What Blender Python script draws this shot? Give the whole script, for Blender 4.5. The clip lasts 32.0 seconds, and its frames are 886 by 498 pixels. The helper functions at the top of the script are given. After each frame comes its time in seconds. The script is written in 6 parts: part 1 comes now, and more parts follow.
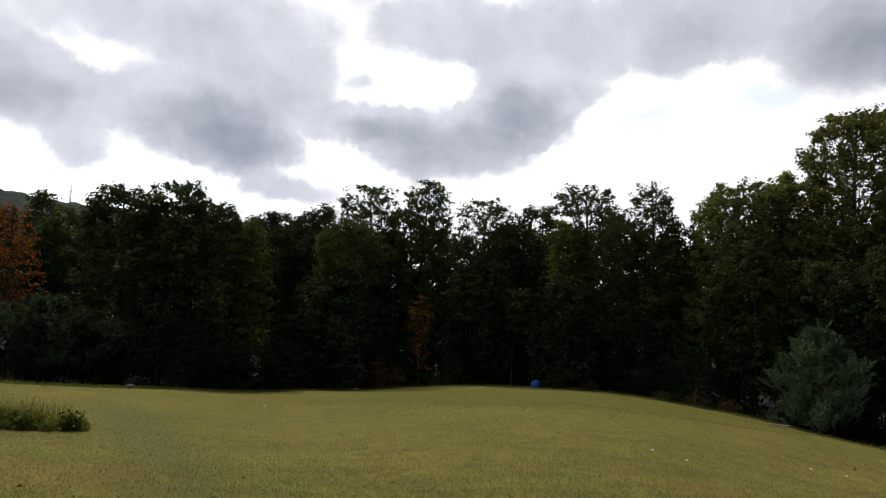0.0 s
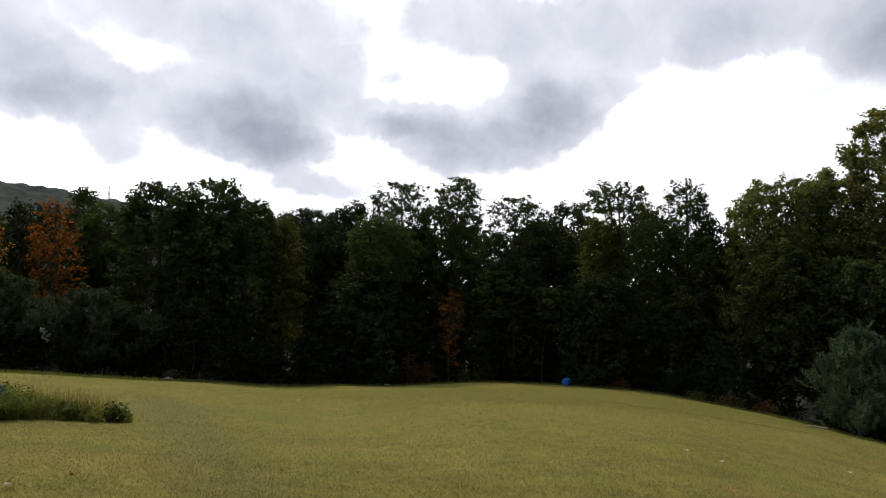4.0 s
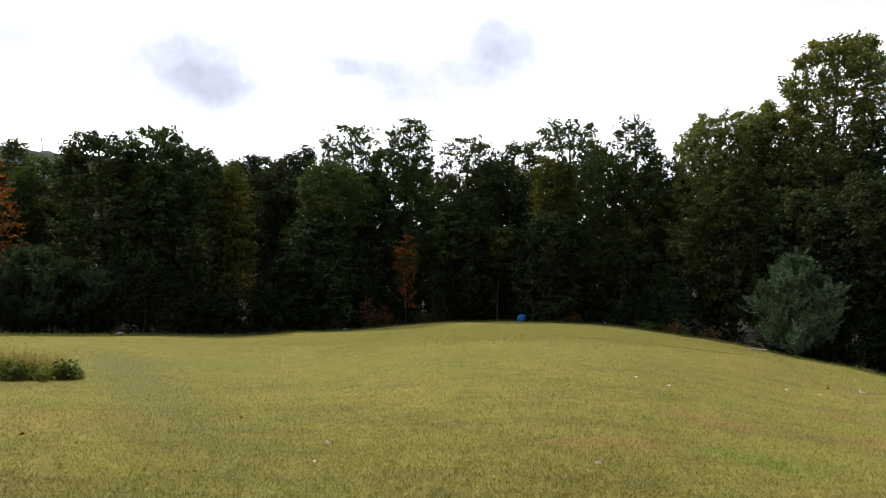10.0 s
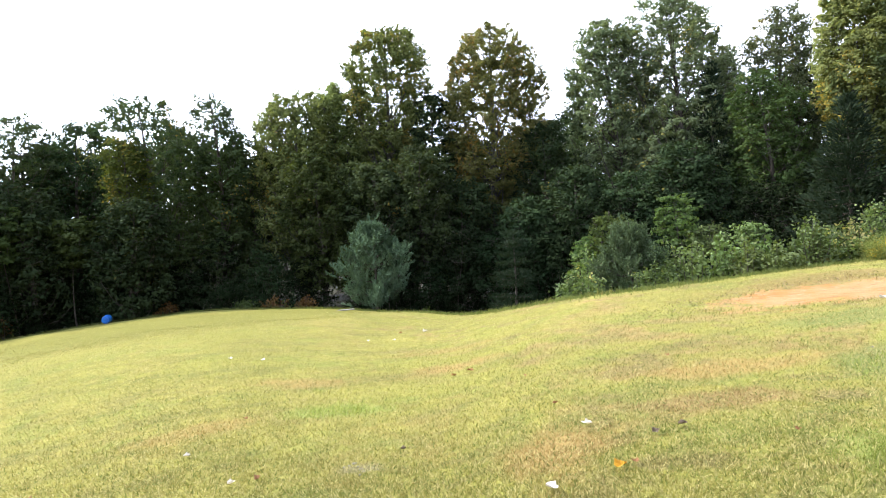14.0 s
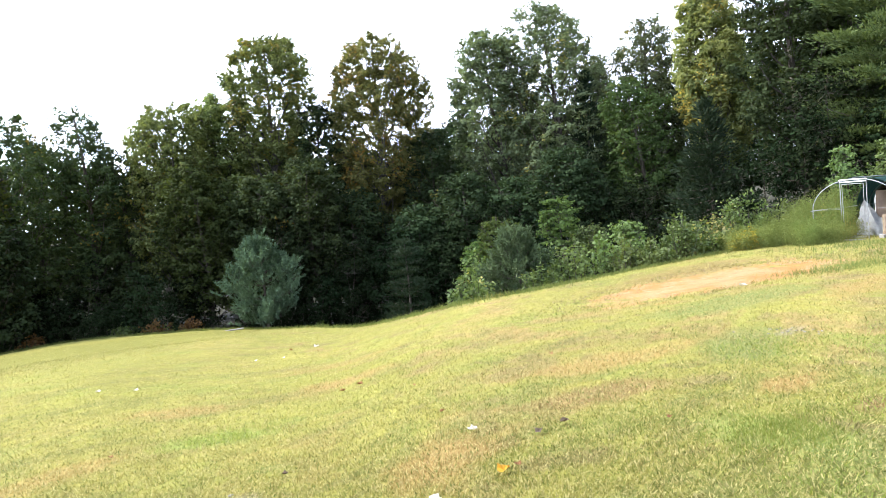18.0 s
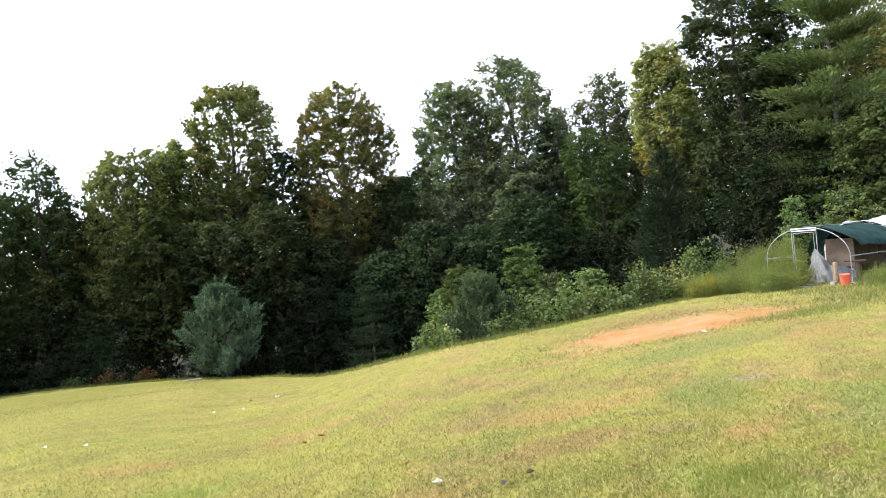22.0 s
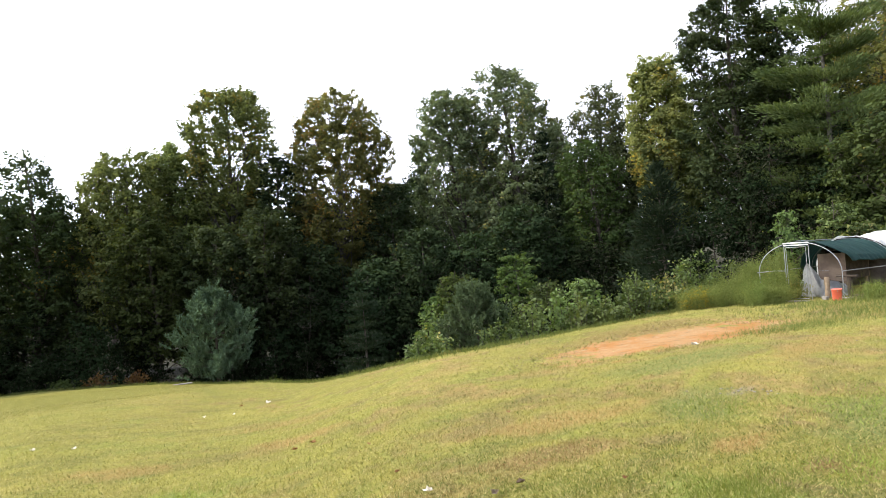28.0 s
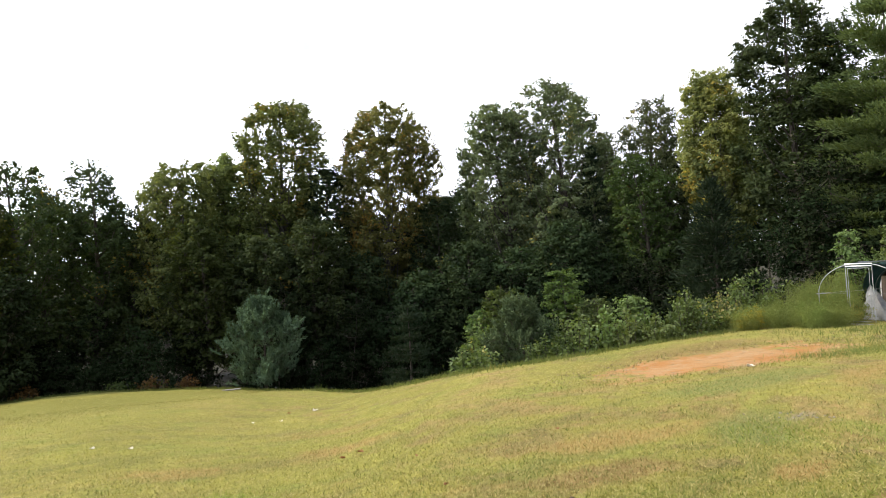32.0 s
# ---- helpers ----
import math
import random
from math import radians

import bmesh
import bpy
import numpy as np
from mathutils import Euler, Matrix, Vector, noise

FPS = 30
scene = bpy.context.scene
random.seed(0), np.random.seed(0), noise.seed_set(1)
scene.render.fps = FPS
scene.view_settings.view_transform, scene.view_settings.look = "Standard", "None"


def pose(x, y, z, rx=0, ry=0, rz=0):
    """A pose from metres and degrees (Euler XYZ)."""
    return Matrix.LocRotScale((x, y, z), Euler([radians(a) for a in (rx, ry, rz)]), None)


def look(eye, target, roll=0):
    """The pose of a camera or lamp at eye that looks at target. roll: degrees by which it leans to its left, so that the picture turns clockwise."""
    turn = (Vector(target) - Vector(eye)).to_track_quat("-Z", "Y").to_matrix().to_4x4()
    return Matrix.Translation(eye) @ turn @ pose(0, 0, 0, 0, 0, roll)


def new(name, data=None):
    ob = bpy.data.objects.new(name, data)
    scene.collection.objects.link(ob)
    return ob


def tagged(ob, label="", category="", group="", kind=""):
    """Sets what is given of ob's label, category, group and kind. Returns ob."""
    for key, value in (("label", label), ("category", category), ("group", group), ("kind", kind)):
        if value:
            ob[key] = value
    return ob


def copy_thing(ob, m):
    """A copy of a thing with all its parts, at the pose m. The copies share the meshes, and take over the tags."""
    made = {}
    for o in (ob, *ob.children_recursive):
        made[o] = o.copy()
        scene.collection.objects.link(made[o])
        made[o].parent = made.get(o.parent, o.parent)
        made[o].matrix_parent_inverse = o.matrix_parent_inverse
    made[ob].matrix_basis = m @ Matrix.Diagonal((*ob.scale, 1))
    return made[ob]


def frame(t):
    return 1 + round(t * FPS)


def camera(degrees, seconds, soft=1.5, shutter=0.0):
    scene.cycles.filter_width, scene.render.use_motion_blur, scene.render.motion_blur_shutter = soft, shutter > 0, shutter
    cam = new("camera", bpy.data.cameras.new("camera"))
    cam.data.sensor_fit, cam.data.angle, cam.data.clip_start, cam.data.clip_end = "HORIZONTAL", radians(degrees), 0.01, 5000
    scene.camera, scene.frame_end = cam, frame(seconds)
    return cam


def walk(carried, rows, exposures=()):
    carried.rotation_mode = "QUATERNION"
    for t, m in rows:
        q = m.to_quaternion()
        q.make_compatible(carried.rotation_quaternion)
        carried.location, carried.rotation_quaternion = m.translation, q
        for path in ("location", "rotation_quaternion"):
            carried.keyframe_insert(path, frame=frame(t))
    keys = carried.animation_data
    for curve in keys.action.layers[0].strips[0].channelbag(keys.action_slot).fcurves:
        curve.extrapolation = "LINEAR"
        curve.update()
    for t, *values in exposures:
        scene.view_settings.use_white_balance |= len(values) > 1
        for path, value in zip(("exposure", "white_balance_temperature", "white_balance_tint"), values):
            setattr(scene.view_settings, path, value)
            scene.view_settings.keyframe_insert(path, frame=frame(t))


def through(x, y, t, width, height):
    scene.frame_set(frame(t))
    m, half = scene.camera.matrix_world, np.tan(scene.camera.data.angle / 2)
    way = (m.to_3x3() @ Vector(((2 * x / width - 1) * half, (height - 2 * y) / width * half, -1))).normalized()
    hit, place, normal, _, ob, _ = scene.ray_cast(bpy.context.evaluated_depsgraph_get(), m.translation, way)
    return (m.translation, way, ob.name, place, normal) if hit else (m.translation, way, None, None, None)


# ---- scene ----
EXPOSURES = [(0.0, -0.66, 7200, 10), (2.0, -0.58, 7200, 10), (5.0, -0.44, 7200, 10), (6.0, -0.36, 7200, 10), (7.0, -0.22, 7200, 10), (8.0, -0.38, 7200, 10), (9.0, -0.28, 7300, 10), (10.0, 0.26, 7200, 10),
             (11.0, 0.74, 7000, 10), (12.0, 2.06, 6500, 10), (13.0, 1.88, 6200, 10), (14.0, 1.70, 6200, 10), (16.5, 1.60, 6050, 10), (17.0, 1.60, 6050, 10), (18.0, 1.84, 6050, 10), (19.0, 1.72, 6050, 10), (20.0, 1.54, 6050, 10),
             (21.0, 1.50, 6200, 10), (24.0, 1.34, 6500, 10), (28.0, 1.22, 6600, 10), (32.0, 1.02, 6800, 10)]
cam = camera(68.60, 32.0, soft=0.8)

# seconds, place, turn to the left, tilt up, lean to the left
PATH = [
    (0, -0.019, 0.001, 1.705, 0.00, 3.67, 2.52),
    (0.5, -0.034, -0.009, 1.711, -2.47, 4.33, 3.13),
    (1, -0.049, -0.024, 1.714, 0.87, 3.24, 2.05),
    (1.5, -0.067, -0.046, 1.718, 4.63, 3.31, 1.57),
    (2, -0.077, -0.063, 1.724, 5.31, 3.37, 2.39),
    (2.5, -0.085, -0.079, 1.727, 4.04, 3.89, 2.96),
    (4.5, -0.088, -0.095, 1.732, 2.21, 2.68, 2.64),
    (5, -0.083, -0.102, 1.732, 0.79, 2.12, 2.57),
    (5.5, -0.068, -0.096, 1.729, -2.82, 2.02, 3.14),
    (6, -0.051, -0.080, 1.725, -3.94, 1.86, 2.98),
    (6.5, -0.038, -0.069, 1.722, -4.34, 1.65, 2.78),
    (7, -0.035, -0.072, 1.726, -5.18, 2.70, 2.02),
    (7.5, -0.042, -0.082, 1.730, -5.85, 3.14, 1.86),
    (8, -0.061, -0.095, 1.732, -6.04, 2.81, 2.31),
    (8.5, -0.082, -0.107, 1.734, 1.02, 1.75, 1.39),
    (9, -0.084, -0.097, 1.731, 3.75, 0.90, 1.74),
    (9.5, -0.075, -0.074, 1.726, 0.34, 0.03, 1.24),
    (10, -0.058, -0.046, 1.713, -1.58, -1.70, 0.75),
    (10.5, -0.038, -0.023, 1.697, -4.32, -2.88, -0.00),
    (11, -0.012, -0.009, 1.677, -9.16, -4.76, -0.37),
    (11.5, 0.026, -0.011, 1.665, -12.59, -7.81, 0.88),
    (12, 0.077, -0.024, 1.660, -19.24, -9.64, -1.13),
    (12.5, 0.124, -0.045, 1.667, -27.51, -7.87, -4.05),
    (13, 0.156, -0.062, 1.673, -31.01, -5.48, -4.17),
    (13.5, 0.177, -0.073, 1.678, -32.75, -5.10, -5.14),
    (14, 0.215, -0.077, 1.675, -36.07, -4.46, -4.03),
    (14.5, 0.271, -0.077, 1.668, -38.50, -4.82, -5.11),
    (16.5, 0.365, -0.068, 1.655, -41.04, -3.08, -7.20),
    (17, 0.419, -0.071, 1.646, -46.38, -3.11, -7.09),
    (17.5, 0.440, -0.069, 1.642, -46.43, -4.58, -5.85),
    (18, 0.436, -0.066, 1.642, -45.41, -4.45, -6.10),
    (18.5, 0.434, -0.060, 1.642, -44.51, -4.22, -5.82),
    (19, 0.439, -0.053, 1.644, -45.40, -3.14, -5.53),
    (19.5, 0.447, -0.052, 1.645, -48.90, -2.79, -5.10),
    (20, 0.450, -0.056, 1.649, -51.26, -2.03, -5.56),
    (20.5, 0.447, -0.056, 1.651, -51.82, -1.94, -5.41),
    (21, 0.445, -0.056, 1.654, -51.52, -1.25, -4.94),
    (21.5, 0.440, -0.056, 1.656, -50.80, -1.50, -5.04),
    (22, 0.435, -0.066, 1.660, -48.94, -0.67, -5.91),
    (22.5, 0.429, -0.081, 1.663, -47.16, -0.15, -5.94),
    (23, 0.426, -0.092, 1.662, -46.74, -0.60, -5.59),
    (23.5, 0.426, -0.101, 1.664, -46.83, 0.17, -6.18),
    (24, 0.429, -0.100, 1.663, -47.13, 0.20, -6.02),
    (24.5, 0.433, -0.097, 1.664, -49.78, 0.15, -5.84),
    (25, 0.434, -0.085, 1.663, -50.65, 0.05, -4.95),
    (25.5, 0.432, -0.080, 1.664, -51.57, 0.36, -4.91),
    (27.5, 0.421, -0.076, 1.665, -49.34, 0.08, -4.50),
    (28, 0.417, -0.080, 1.666, -49.50, -0.03, -4.89),
    (28.5, 0.412, -0.084, 1.665, -49.32, 0.07, -4.74),
    (29, 0.413, -0.088, 1.667, -49.05, 0.32, -5.34),
    (29.5, 0.407, -0.085, 1.669, -48.89, 0.15, -4.76),
    (30, 0.405, -0.075, 1.677, -48.10, 0.83, -4.40),
    (30.5, 0.396, -0.055, 1.682, -44.59, 1.62, -4.42),
    (31, 0.381, -0.042, 1.680, -44.23, 1.55, -4.06),
    (31.5, 0.361, -0.031, 1.677, -43.67, 2.06, -3.34),
    (32, 0.344, -0.033, 1.669, -45.65, 1.43, -3.73),
]
walk(cam, [(t, pose(x, y, z, 90 + up, 0, turn) @ pose(0, 0, 0, 0, 0, lean)) for t, x, y, z, turn, up, lean in PATH],
     exposures=EXPOSURES)

# ---------------------------------------------------------------- sky and sun
SUN_BEARING, SUN_HEIGHT = 32.0, 46.0      # degrees to the left of ahead, degrees up


def nodes_of(tree):
    tree.nodes.clear()
    return tree.nodes, tree.links


def math_node(nt, op, a, b=None, clamp=False):
    n = nt.nodes.new("ShaderNodeMath")
    n.operation, n.use_clamp = op, clamp
    for i, v in enumerate((a, b)):
        if v is None:
            continue
        if isinstance(v, (int, float)):
            n.inputs[i].default_value = v
        else:
            nt.links.new(v, n.inputs[i])
    return n.outputs[0]


def mix_rgb(nt, fac, a, b, mode="MIX"):
    n = nt.nodes.new("ShaderNodeMix")
    n.data_type, n.blend_type = "RGBA", mode
    for i, v in ((0, fac), (6, a), (7, b)):
        if isinstance(v, (int, float)):
            n.inputs[i].default_value = v
        elif isinstance(v, tuple):
            n.inputs[i].default_value = (*v, 1.0)
        else:
            nt.links.new(v, n.inputs[i])
    return n.outputs[2]


def ramp(nt, fac, lo, hi):
    n = nt.nodes.new("ShaderNodeMapRange")
    n.interpolation_type = "SMOOTHSTEP"
    n.inputs[1].default_value, n.inputs[2].default_value = lo, hi
    nt.links.new(fac, n.inputs[0])
    return n.outputs[0]


def noise_node(nt, vec, scale, detail=4.0, rough=0.55, dist=0.0):
    n = nt.nodes.new("ShaderNodeTexNoise")
    n.inputs["Scale"].default_value, n.inputs["Detail"].default_value = scale, detail
    n.inputs["Roughness"].default_value, n.inputs["Distortion"].default_value = rough, dist
    nt.links.new(vec, n.inputs["Vector"])
    return n.outputs["Fac"]


world = bpy.data.worlds.new("sky")
scene.world = world
world.use_nodes = True
wt = world.node_tree
wn, wl = nodes_of(wt)
sky = wn.new("ShaderNodeTexSky")
sky.sky_type, sky.sun_disc = "NISHITA", False
sky.sun_elevation, sky.sun_rotation = radians(SUN_HEIGHT), radians(-SUN_BEARING)
coord = wn.new("ShaderNodeTexCoord").outputs["Generated"]
sep = wn.new("ShaderNodeSeparateXYZ")
wl.new(coord, sep.inputs[0])
bearing = math_node(wt, "MULTIPLY", math_node(wt, "ARCTAN2", math_node(wt, "MULTIPLY", sep.outputs[0], -1.0), sep.outputs[1]), 57.2958)
height = math_node(wt, "MULTIPLY", math_node(wt, "ARCSINE", sep.outputs[2]), 57.2958)
warp = noise_node(wt, coord, 8.0, 6.0, 0.62)
warp2 = noise_node(wt, coord, 11.0, 6.0, 0.62)
wob_a = math_node(wt, "ADD", bearing, math_node(wt, "MULTIPLY", math_node(wt, "SUBTRACT", warp, 0.5), 6.0))
wob_h = math_node(wt, "ADD", height, math_node(wt, "MULTIPLY", math_node(wt, "SUBTRACT", warp2, 0.5), 4.0))
# masses of cloud: bearing, height, half width, half height (degrees), weight
CLOUDS = [(33.8, 13.7, 5.8, 3.8, 1), (29.8, 10.4, 3.1, 2.5, 0.9), (27.5, 20.6, 9.5, 3.4, 1.0), (29.6, 13.6, 3.6, 2.6, 0.55), (37.5, 17.2, 7.0, 3.4, 0.8), (20.6, 14.2, 9.4, 5.2, 1.2), (17.6, 10.9, 5.6, 2.4, 1), (17.8, 20.4, 8.5, 4.1, 0.8), (12.5, 16.3, 4.5, 4.1, 0.7),
          (7.2, 14, 6.0, 2.4, 1), (-0.1, 13.0, 9.2, 3.9, 1.3), (-5.8, 15.4, 6.3, 3.7, 1.1), (-8.2, 19.9, 7.4, 5.5, 1), (0.6, 22.4, 8.5, 3.2, 0.9), (-17.3, 21.8, 12.3, 3.8, 0.9), (-26.1, 21.8, 10.8, 3.2, 0.9),
          (-32.6, 19, 7.4, 3.9, 1), (-12.2, 17.3, 2.9, 1.3, 0.6), (13.2, 8.1, 4.9, 1.4, 0.7), (7.4, 17.4, 1.6, 0.9, 0.5), (-36, 20.4, 10.1, 3.7, 0.9), (40, 14, 6.7, 4.6, 1)]
BELLIES = [(-0.8, 12.4, 9.0, 3.3), (20.9, 12.6, 7.4, 3.4), (33.7, 12.9, 4.4, 2.2), (17.6, 10.8, 5.0, 2.1), (-33.5, 18.4, 6.4, 2.9), (-6.8, 15.7, 5.0, 2.9), (7.0, 13.6, 4.0, 1.8)]


def puff(spec):
    """1 in the middle of a rounded patch of the sky, falling to 0 at its edge."""
    pu = math_node(wt, "DIVIDE", math_node(wt, "SUBTRACT", wob_a, float(spec[0])), float(spec[2]))
    pv = math_node(wt, "DIVIDE", math_node(wt, "SUBTRACT", wob_h, float(spec[1])), float(spec[3]))
    inside = math_node(wt, "SUBTRACT", 1.0, math_node(wt, "ADD", math_node(wt, "MULTIPLY", pu, pu), math_node(wt, "MULTIPLY", pv, pv)), True)
    return math_node(wt, "MULTIPLY", inside, float(spec[4])) if len(spec) > 4 else inside


bulk = math_node(wt, "MULTIPLY", ramp(wt, height, 22.0, 30.0), 0.7)
for spec in CLOUDS:
    bulk = math_node(wt, "ADD", bulk, puff(spec))
depth = puff(BELLIES[0])
for spec in BELLIES[1:]:
    depth = math_node(wt, "MAXIMUM", depth, puff(spec))
fluff = noise_node(wt, coord, 6.0, 4.0, 0.5, 0.2)
ragged = math_node(wt, "MULTIPLY", math_node(wt, "SUBTRACT", fluff, 0.5), 0.9)
cover = ramp(wt, math_node(wt, "ADD", bulk, ragged), -0.06, 0.62)
murk = math_node(wt, "ADD", math_node(wt, "MULTIPLY", ramp(wt, depth, 0.0, 1.0), 0.38), math_node(wt, "MULTIPLY", ramp(wt, fluff, 0.30, 0.72), 0.30))
murk = math_node(wt, "ADD", murk, math_node(wt, "MULTIPLY", ramp(wt, bulk, 0.4, 2.0), 0.36))
billow = noise_node(wt, coord, 19.0, 7.0, 0.62, 0.6)
murk = math_node(wt, "ADD", murk, math_node(wt, "MULTIPLY", math_node(wt, "SUBTRACT", billow, 0.5), 0.55))
# rifts that show blue: bearing, height, half width, half height
clear = None
for ca, ch, wa, wh in [(-26.8, 16.4, 3.2, 1.1), (-39.5, 15.8, 3.4, 1.3), (-17, 15.4, 2.5, 0.7), (-45.0, 20.2, 4.5, 1.7)]:
    du = math_node(wt, "DIVIDE", math_node(wt, "SUBTRACT", wob_a, float(ca)), float(wa))
    dv = math_node(wt, "DIVIDE", math_node(wt, "SUBTRACT", wob_h, float(ch)), float(wh))
    gap = math_node(wt, "SUBTRACT", 1.0, math_node(wt, "ADD", math_node(wt, "MULTIPLY", du, du), math_node(wt, "MULTIPLY", dv, dv)), True)
    clear = gap if clear is None else math_node(wt, "MAXIMUM", clear, gap)
# the veil of cloud shines round the hidden sun and dims away from it
sun_way = (-math.sin(radians(SUN_BEARING)) * math.cos(radians(SUN_HEIGHT)), math.cos(radians(SUN_BEARING)) * math.cos(radians(SUN_HEIGHT)), math.sin(radians(SUN_HEIGHT)))
dot = wn.new("ShaderNodeVectorMath")
dot.operation = "DOT_PRODUCT"
dot.inputs[1].default_value = sun_way
wl.new(coord, dot.inputs[0])
glow = math_node(wt, "ADD", 0.08, math_node(wt, "MULTIPLY", ramp(wt, dot.outputs["Value"], -0.62, 0.85), 1.9))
veil = mix_rgb(wt, 1.0, (0.97, 1.02, 1.16), glow, "MULTIPLY")
blue = mix_rgb(wt, 0.85, mix_rgb(wt, 1.0, sky.outputs[0], (0.12, 0.12, 0.12), "MULTIPLY"), (0.80, 1.2, 1.6))
haze = mix_rgb(wt, math_node(wt, "MULTIPLY", ramp(wt, clear, 0.0, 1.0), 0.42), veil, blue)
grey = mix_rgb(wt, 1.0, mix_rgb(wt, murk, (0.84, 0.92, 1.11), (0.360, 0.415, 0.555)), math_node(wt, "MULTIPLY", glow, 0.69), "MULTIPLY")
clouds = mix_rgb(wt, cover, haze, grey)
back = wn.new("ShaderNodeBackground")
back.inputs[1].default_value = 1.0
wl.new(clouds, back.inputs[0])
wl.new(back.outputs[0], wn.new("ShaderNodeOutputWorld").inputs[0])

sun = new("sun", bpy.data.lights.new("sun", "SUN"))
sun.data.energy, sun.data.angle, sun.data.color = 2.9, radians(3.0), (1.0, 0.92, 0.74)
sun.matrix_world = look((-30, 60, 60), (-30 + math.sin(radians(SUN_BEARING)) * math.cos(radians(SUN_HEIGHT)),
                                        60 - math.cos(radians(SUN_BEARING)) * math.cos(radians(SUN_HEIGHT)), 60 - math.sin(radians(SUN_HEIGHT))))

# ---------------------------------------------------------------- materials
def material(name):
    m = bpy.data.materials.new(name)
    m.use_nodes = True
    nodes_of(m.node_tree)
    return m, m.node_tree


def finish(nt, shader):
    nt.links.new(shader, nt.nodes.new("ShaderNodeOutputMaterial").inputs[0])


def principled(nt, colour, rough=0.8, metal=0.0, spec=0.3, bump=None, strength=0.3, distance=0.02):
    p = nt.nodes.new("ShaderNodeBsdfPrincipled")
    p.inputs["Roughness"].default_value, p.inputs["Metallic"].default_value = rough, metal
    p.inputs["Specular IOR Level"].default_value = spec
    if isinstance(colour, tuple):
        p.inputs["Base Color"].default_value = (*colour, 1)
    else:
        nt.links.new(colour, p.inputs["Base Color"])
    if bump is not None:
        b = nt.nodes.new("ShaderNodeBump")
        b.inputs["Strength"].default_value, b.inputs["Distance"].default_value = strength, distance
        nt.links.new(bump, b.inputs["Height"])
        nt.links.new(b.outputs[0], p.inputs["Normal"])
    return p.outputs[0]


def where(nt):
    return nt.nodes.new("ShaderNodeNewGeometry").outputs["Position"]


def leaf_material(name, base, light, accent, share, through=0.35, rough=0.6, gloss=0.03):
    """Leaves: two tones mixed leaf by leaf and clump by clump, with a share of turned leaves in the accent colour."""
    m, nt = material(name)
    geo = nt.nodes.new("ShaderNodeNewGeometry")
    rnd = geo.outputs["Random Per Island"]
    patch = noise_node(nt, geo.outputs["Position"], 0.55, 3.0, 0.6)
    tone = math_node(nt, "ADD", math_node(nt, "MULTIPLY", rnd, 0.55), math_node(nt, "MULTIPLY", ramp(nt, patch, 0.35, 0.65), 0.45))
    col = mix_rgb(nt, tone, base, light)
    turned = noise_node(nt, geo.outputs["Position"], 0.33, 2.0, 0.5)
    pick = math_node(nt, "ADD", math_node(nt, "MULTIPLY", rnd, 0.35), turned)
    col = mix_rgb(nt, ramp(nt, pick, 1.02 - share, 1.10 - share), col, accent)
    tree_tint = nt.nodes.new("ShaderNodeObjectInfo").outputs["Random"]
    hsv = nt.nodes.new("ShaderNodeHueSaturation")
    nt.links.new(col, hsv.inputs["Color"])
    nt.links.new(math_node(nt, "ADD", math_node(nt, "MULTIPLY", tree_tint, 0.5), 0.75), hsv.inputs["Value"])
    nt.links.new(math_node(nt, "ADD", math_node(nt, "MULTIPLY", tree_tint, 0.03), 0.485), hsv.inputs["Hue"])
    shade = principled(nt, hsv.outputs[0], rough, 0.0, gloss)
    tr = nt.nodes.new("ShaderNodeBsdfTranslucent")
    nt.links.new(mix_rgb(nt, 1.0, hsv.outputs[0], (1.25, 1.25, 0.6), "MULTIPLY"), tr.inputs[0])
    mixer = nt.nodes.new("ShaderNodeMixShader")
    mixer.inputs[0].default_value = through
    nt.links.new(shade, mixer.inputs[1])
    nt.links.new(tr.outputs[0], mixer.inputs[2])
    finish(nt, mixer.outputs[0])
    return m


OAK = leaf_material("oak_leaves", (0.029, 0.046, 0.021), (0.066, 0.092, 0.038), (0.20, 0.15, 0.03), 0.06)
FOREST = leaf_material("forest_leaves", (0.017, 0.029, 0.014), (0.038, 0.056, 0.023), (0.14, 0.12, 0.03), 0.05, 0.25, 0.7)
MID = leaf_material("mid_green_leaves", (0.034, 0.054, 0.019), (0.068, 0.092, 0.031), (0.15, 0.13, 0.03), 0.03, 0.38)
# near-black leaf tones stand in for the shade at the wood's foot
SHADE_TONED = leaf_material("shade_toned_leaves", (0.008, 0.014, 0.006), (0.016, 0.025, 0.010), (0.04, 0.036, 0.012), 0.04, 0.12, 0.9)
POPLAR = leaf_material("poplar_leaves", (0.062, 0.086, 0.034), (0.200, 0.230, 0.088), (0.24, 0.19, 0.045), 0.14, 0.46)
GOLD = leaf_material("turning_leaves", (0.076, 0.094, 0.036), (0.235, 0.238, 0.088), (0.31, 0.22, 0.055), 0.18, 0.46)
YELLOWGREEN = leaf_material("yellow_green_leaves", (0.050, 0.068, 0.018), (0.092, 0.105, 0.026), (0.17, 0.14, 0.03), 0.22, 0.38)
LIGHT = leaf_material("light_leaves", (0.045, 0.073, 0.022), (0.094, 0.132, 0.042), (0.22, 0.21, 0.06), 0.04, 0.42)
GREY = leaf_material("grey_green_leaves", (0.050, 0.066, 0.038), (0.140, 0.166, 0.088), (0.21, 0.18, 0.055), 0.12, 0.40)
ORANGE = leaf_material("orange_leaves", (0.17, 0.070, 0.016), (0.42, 0.180, 0.032), (0.07, 0.06, 0.02), 0.24, 0.42)
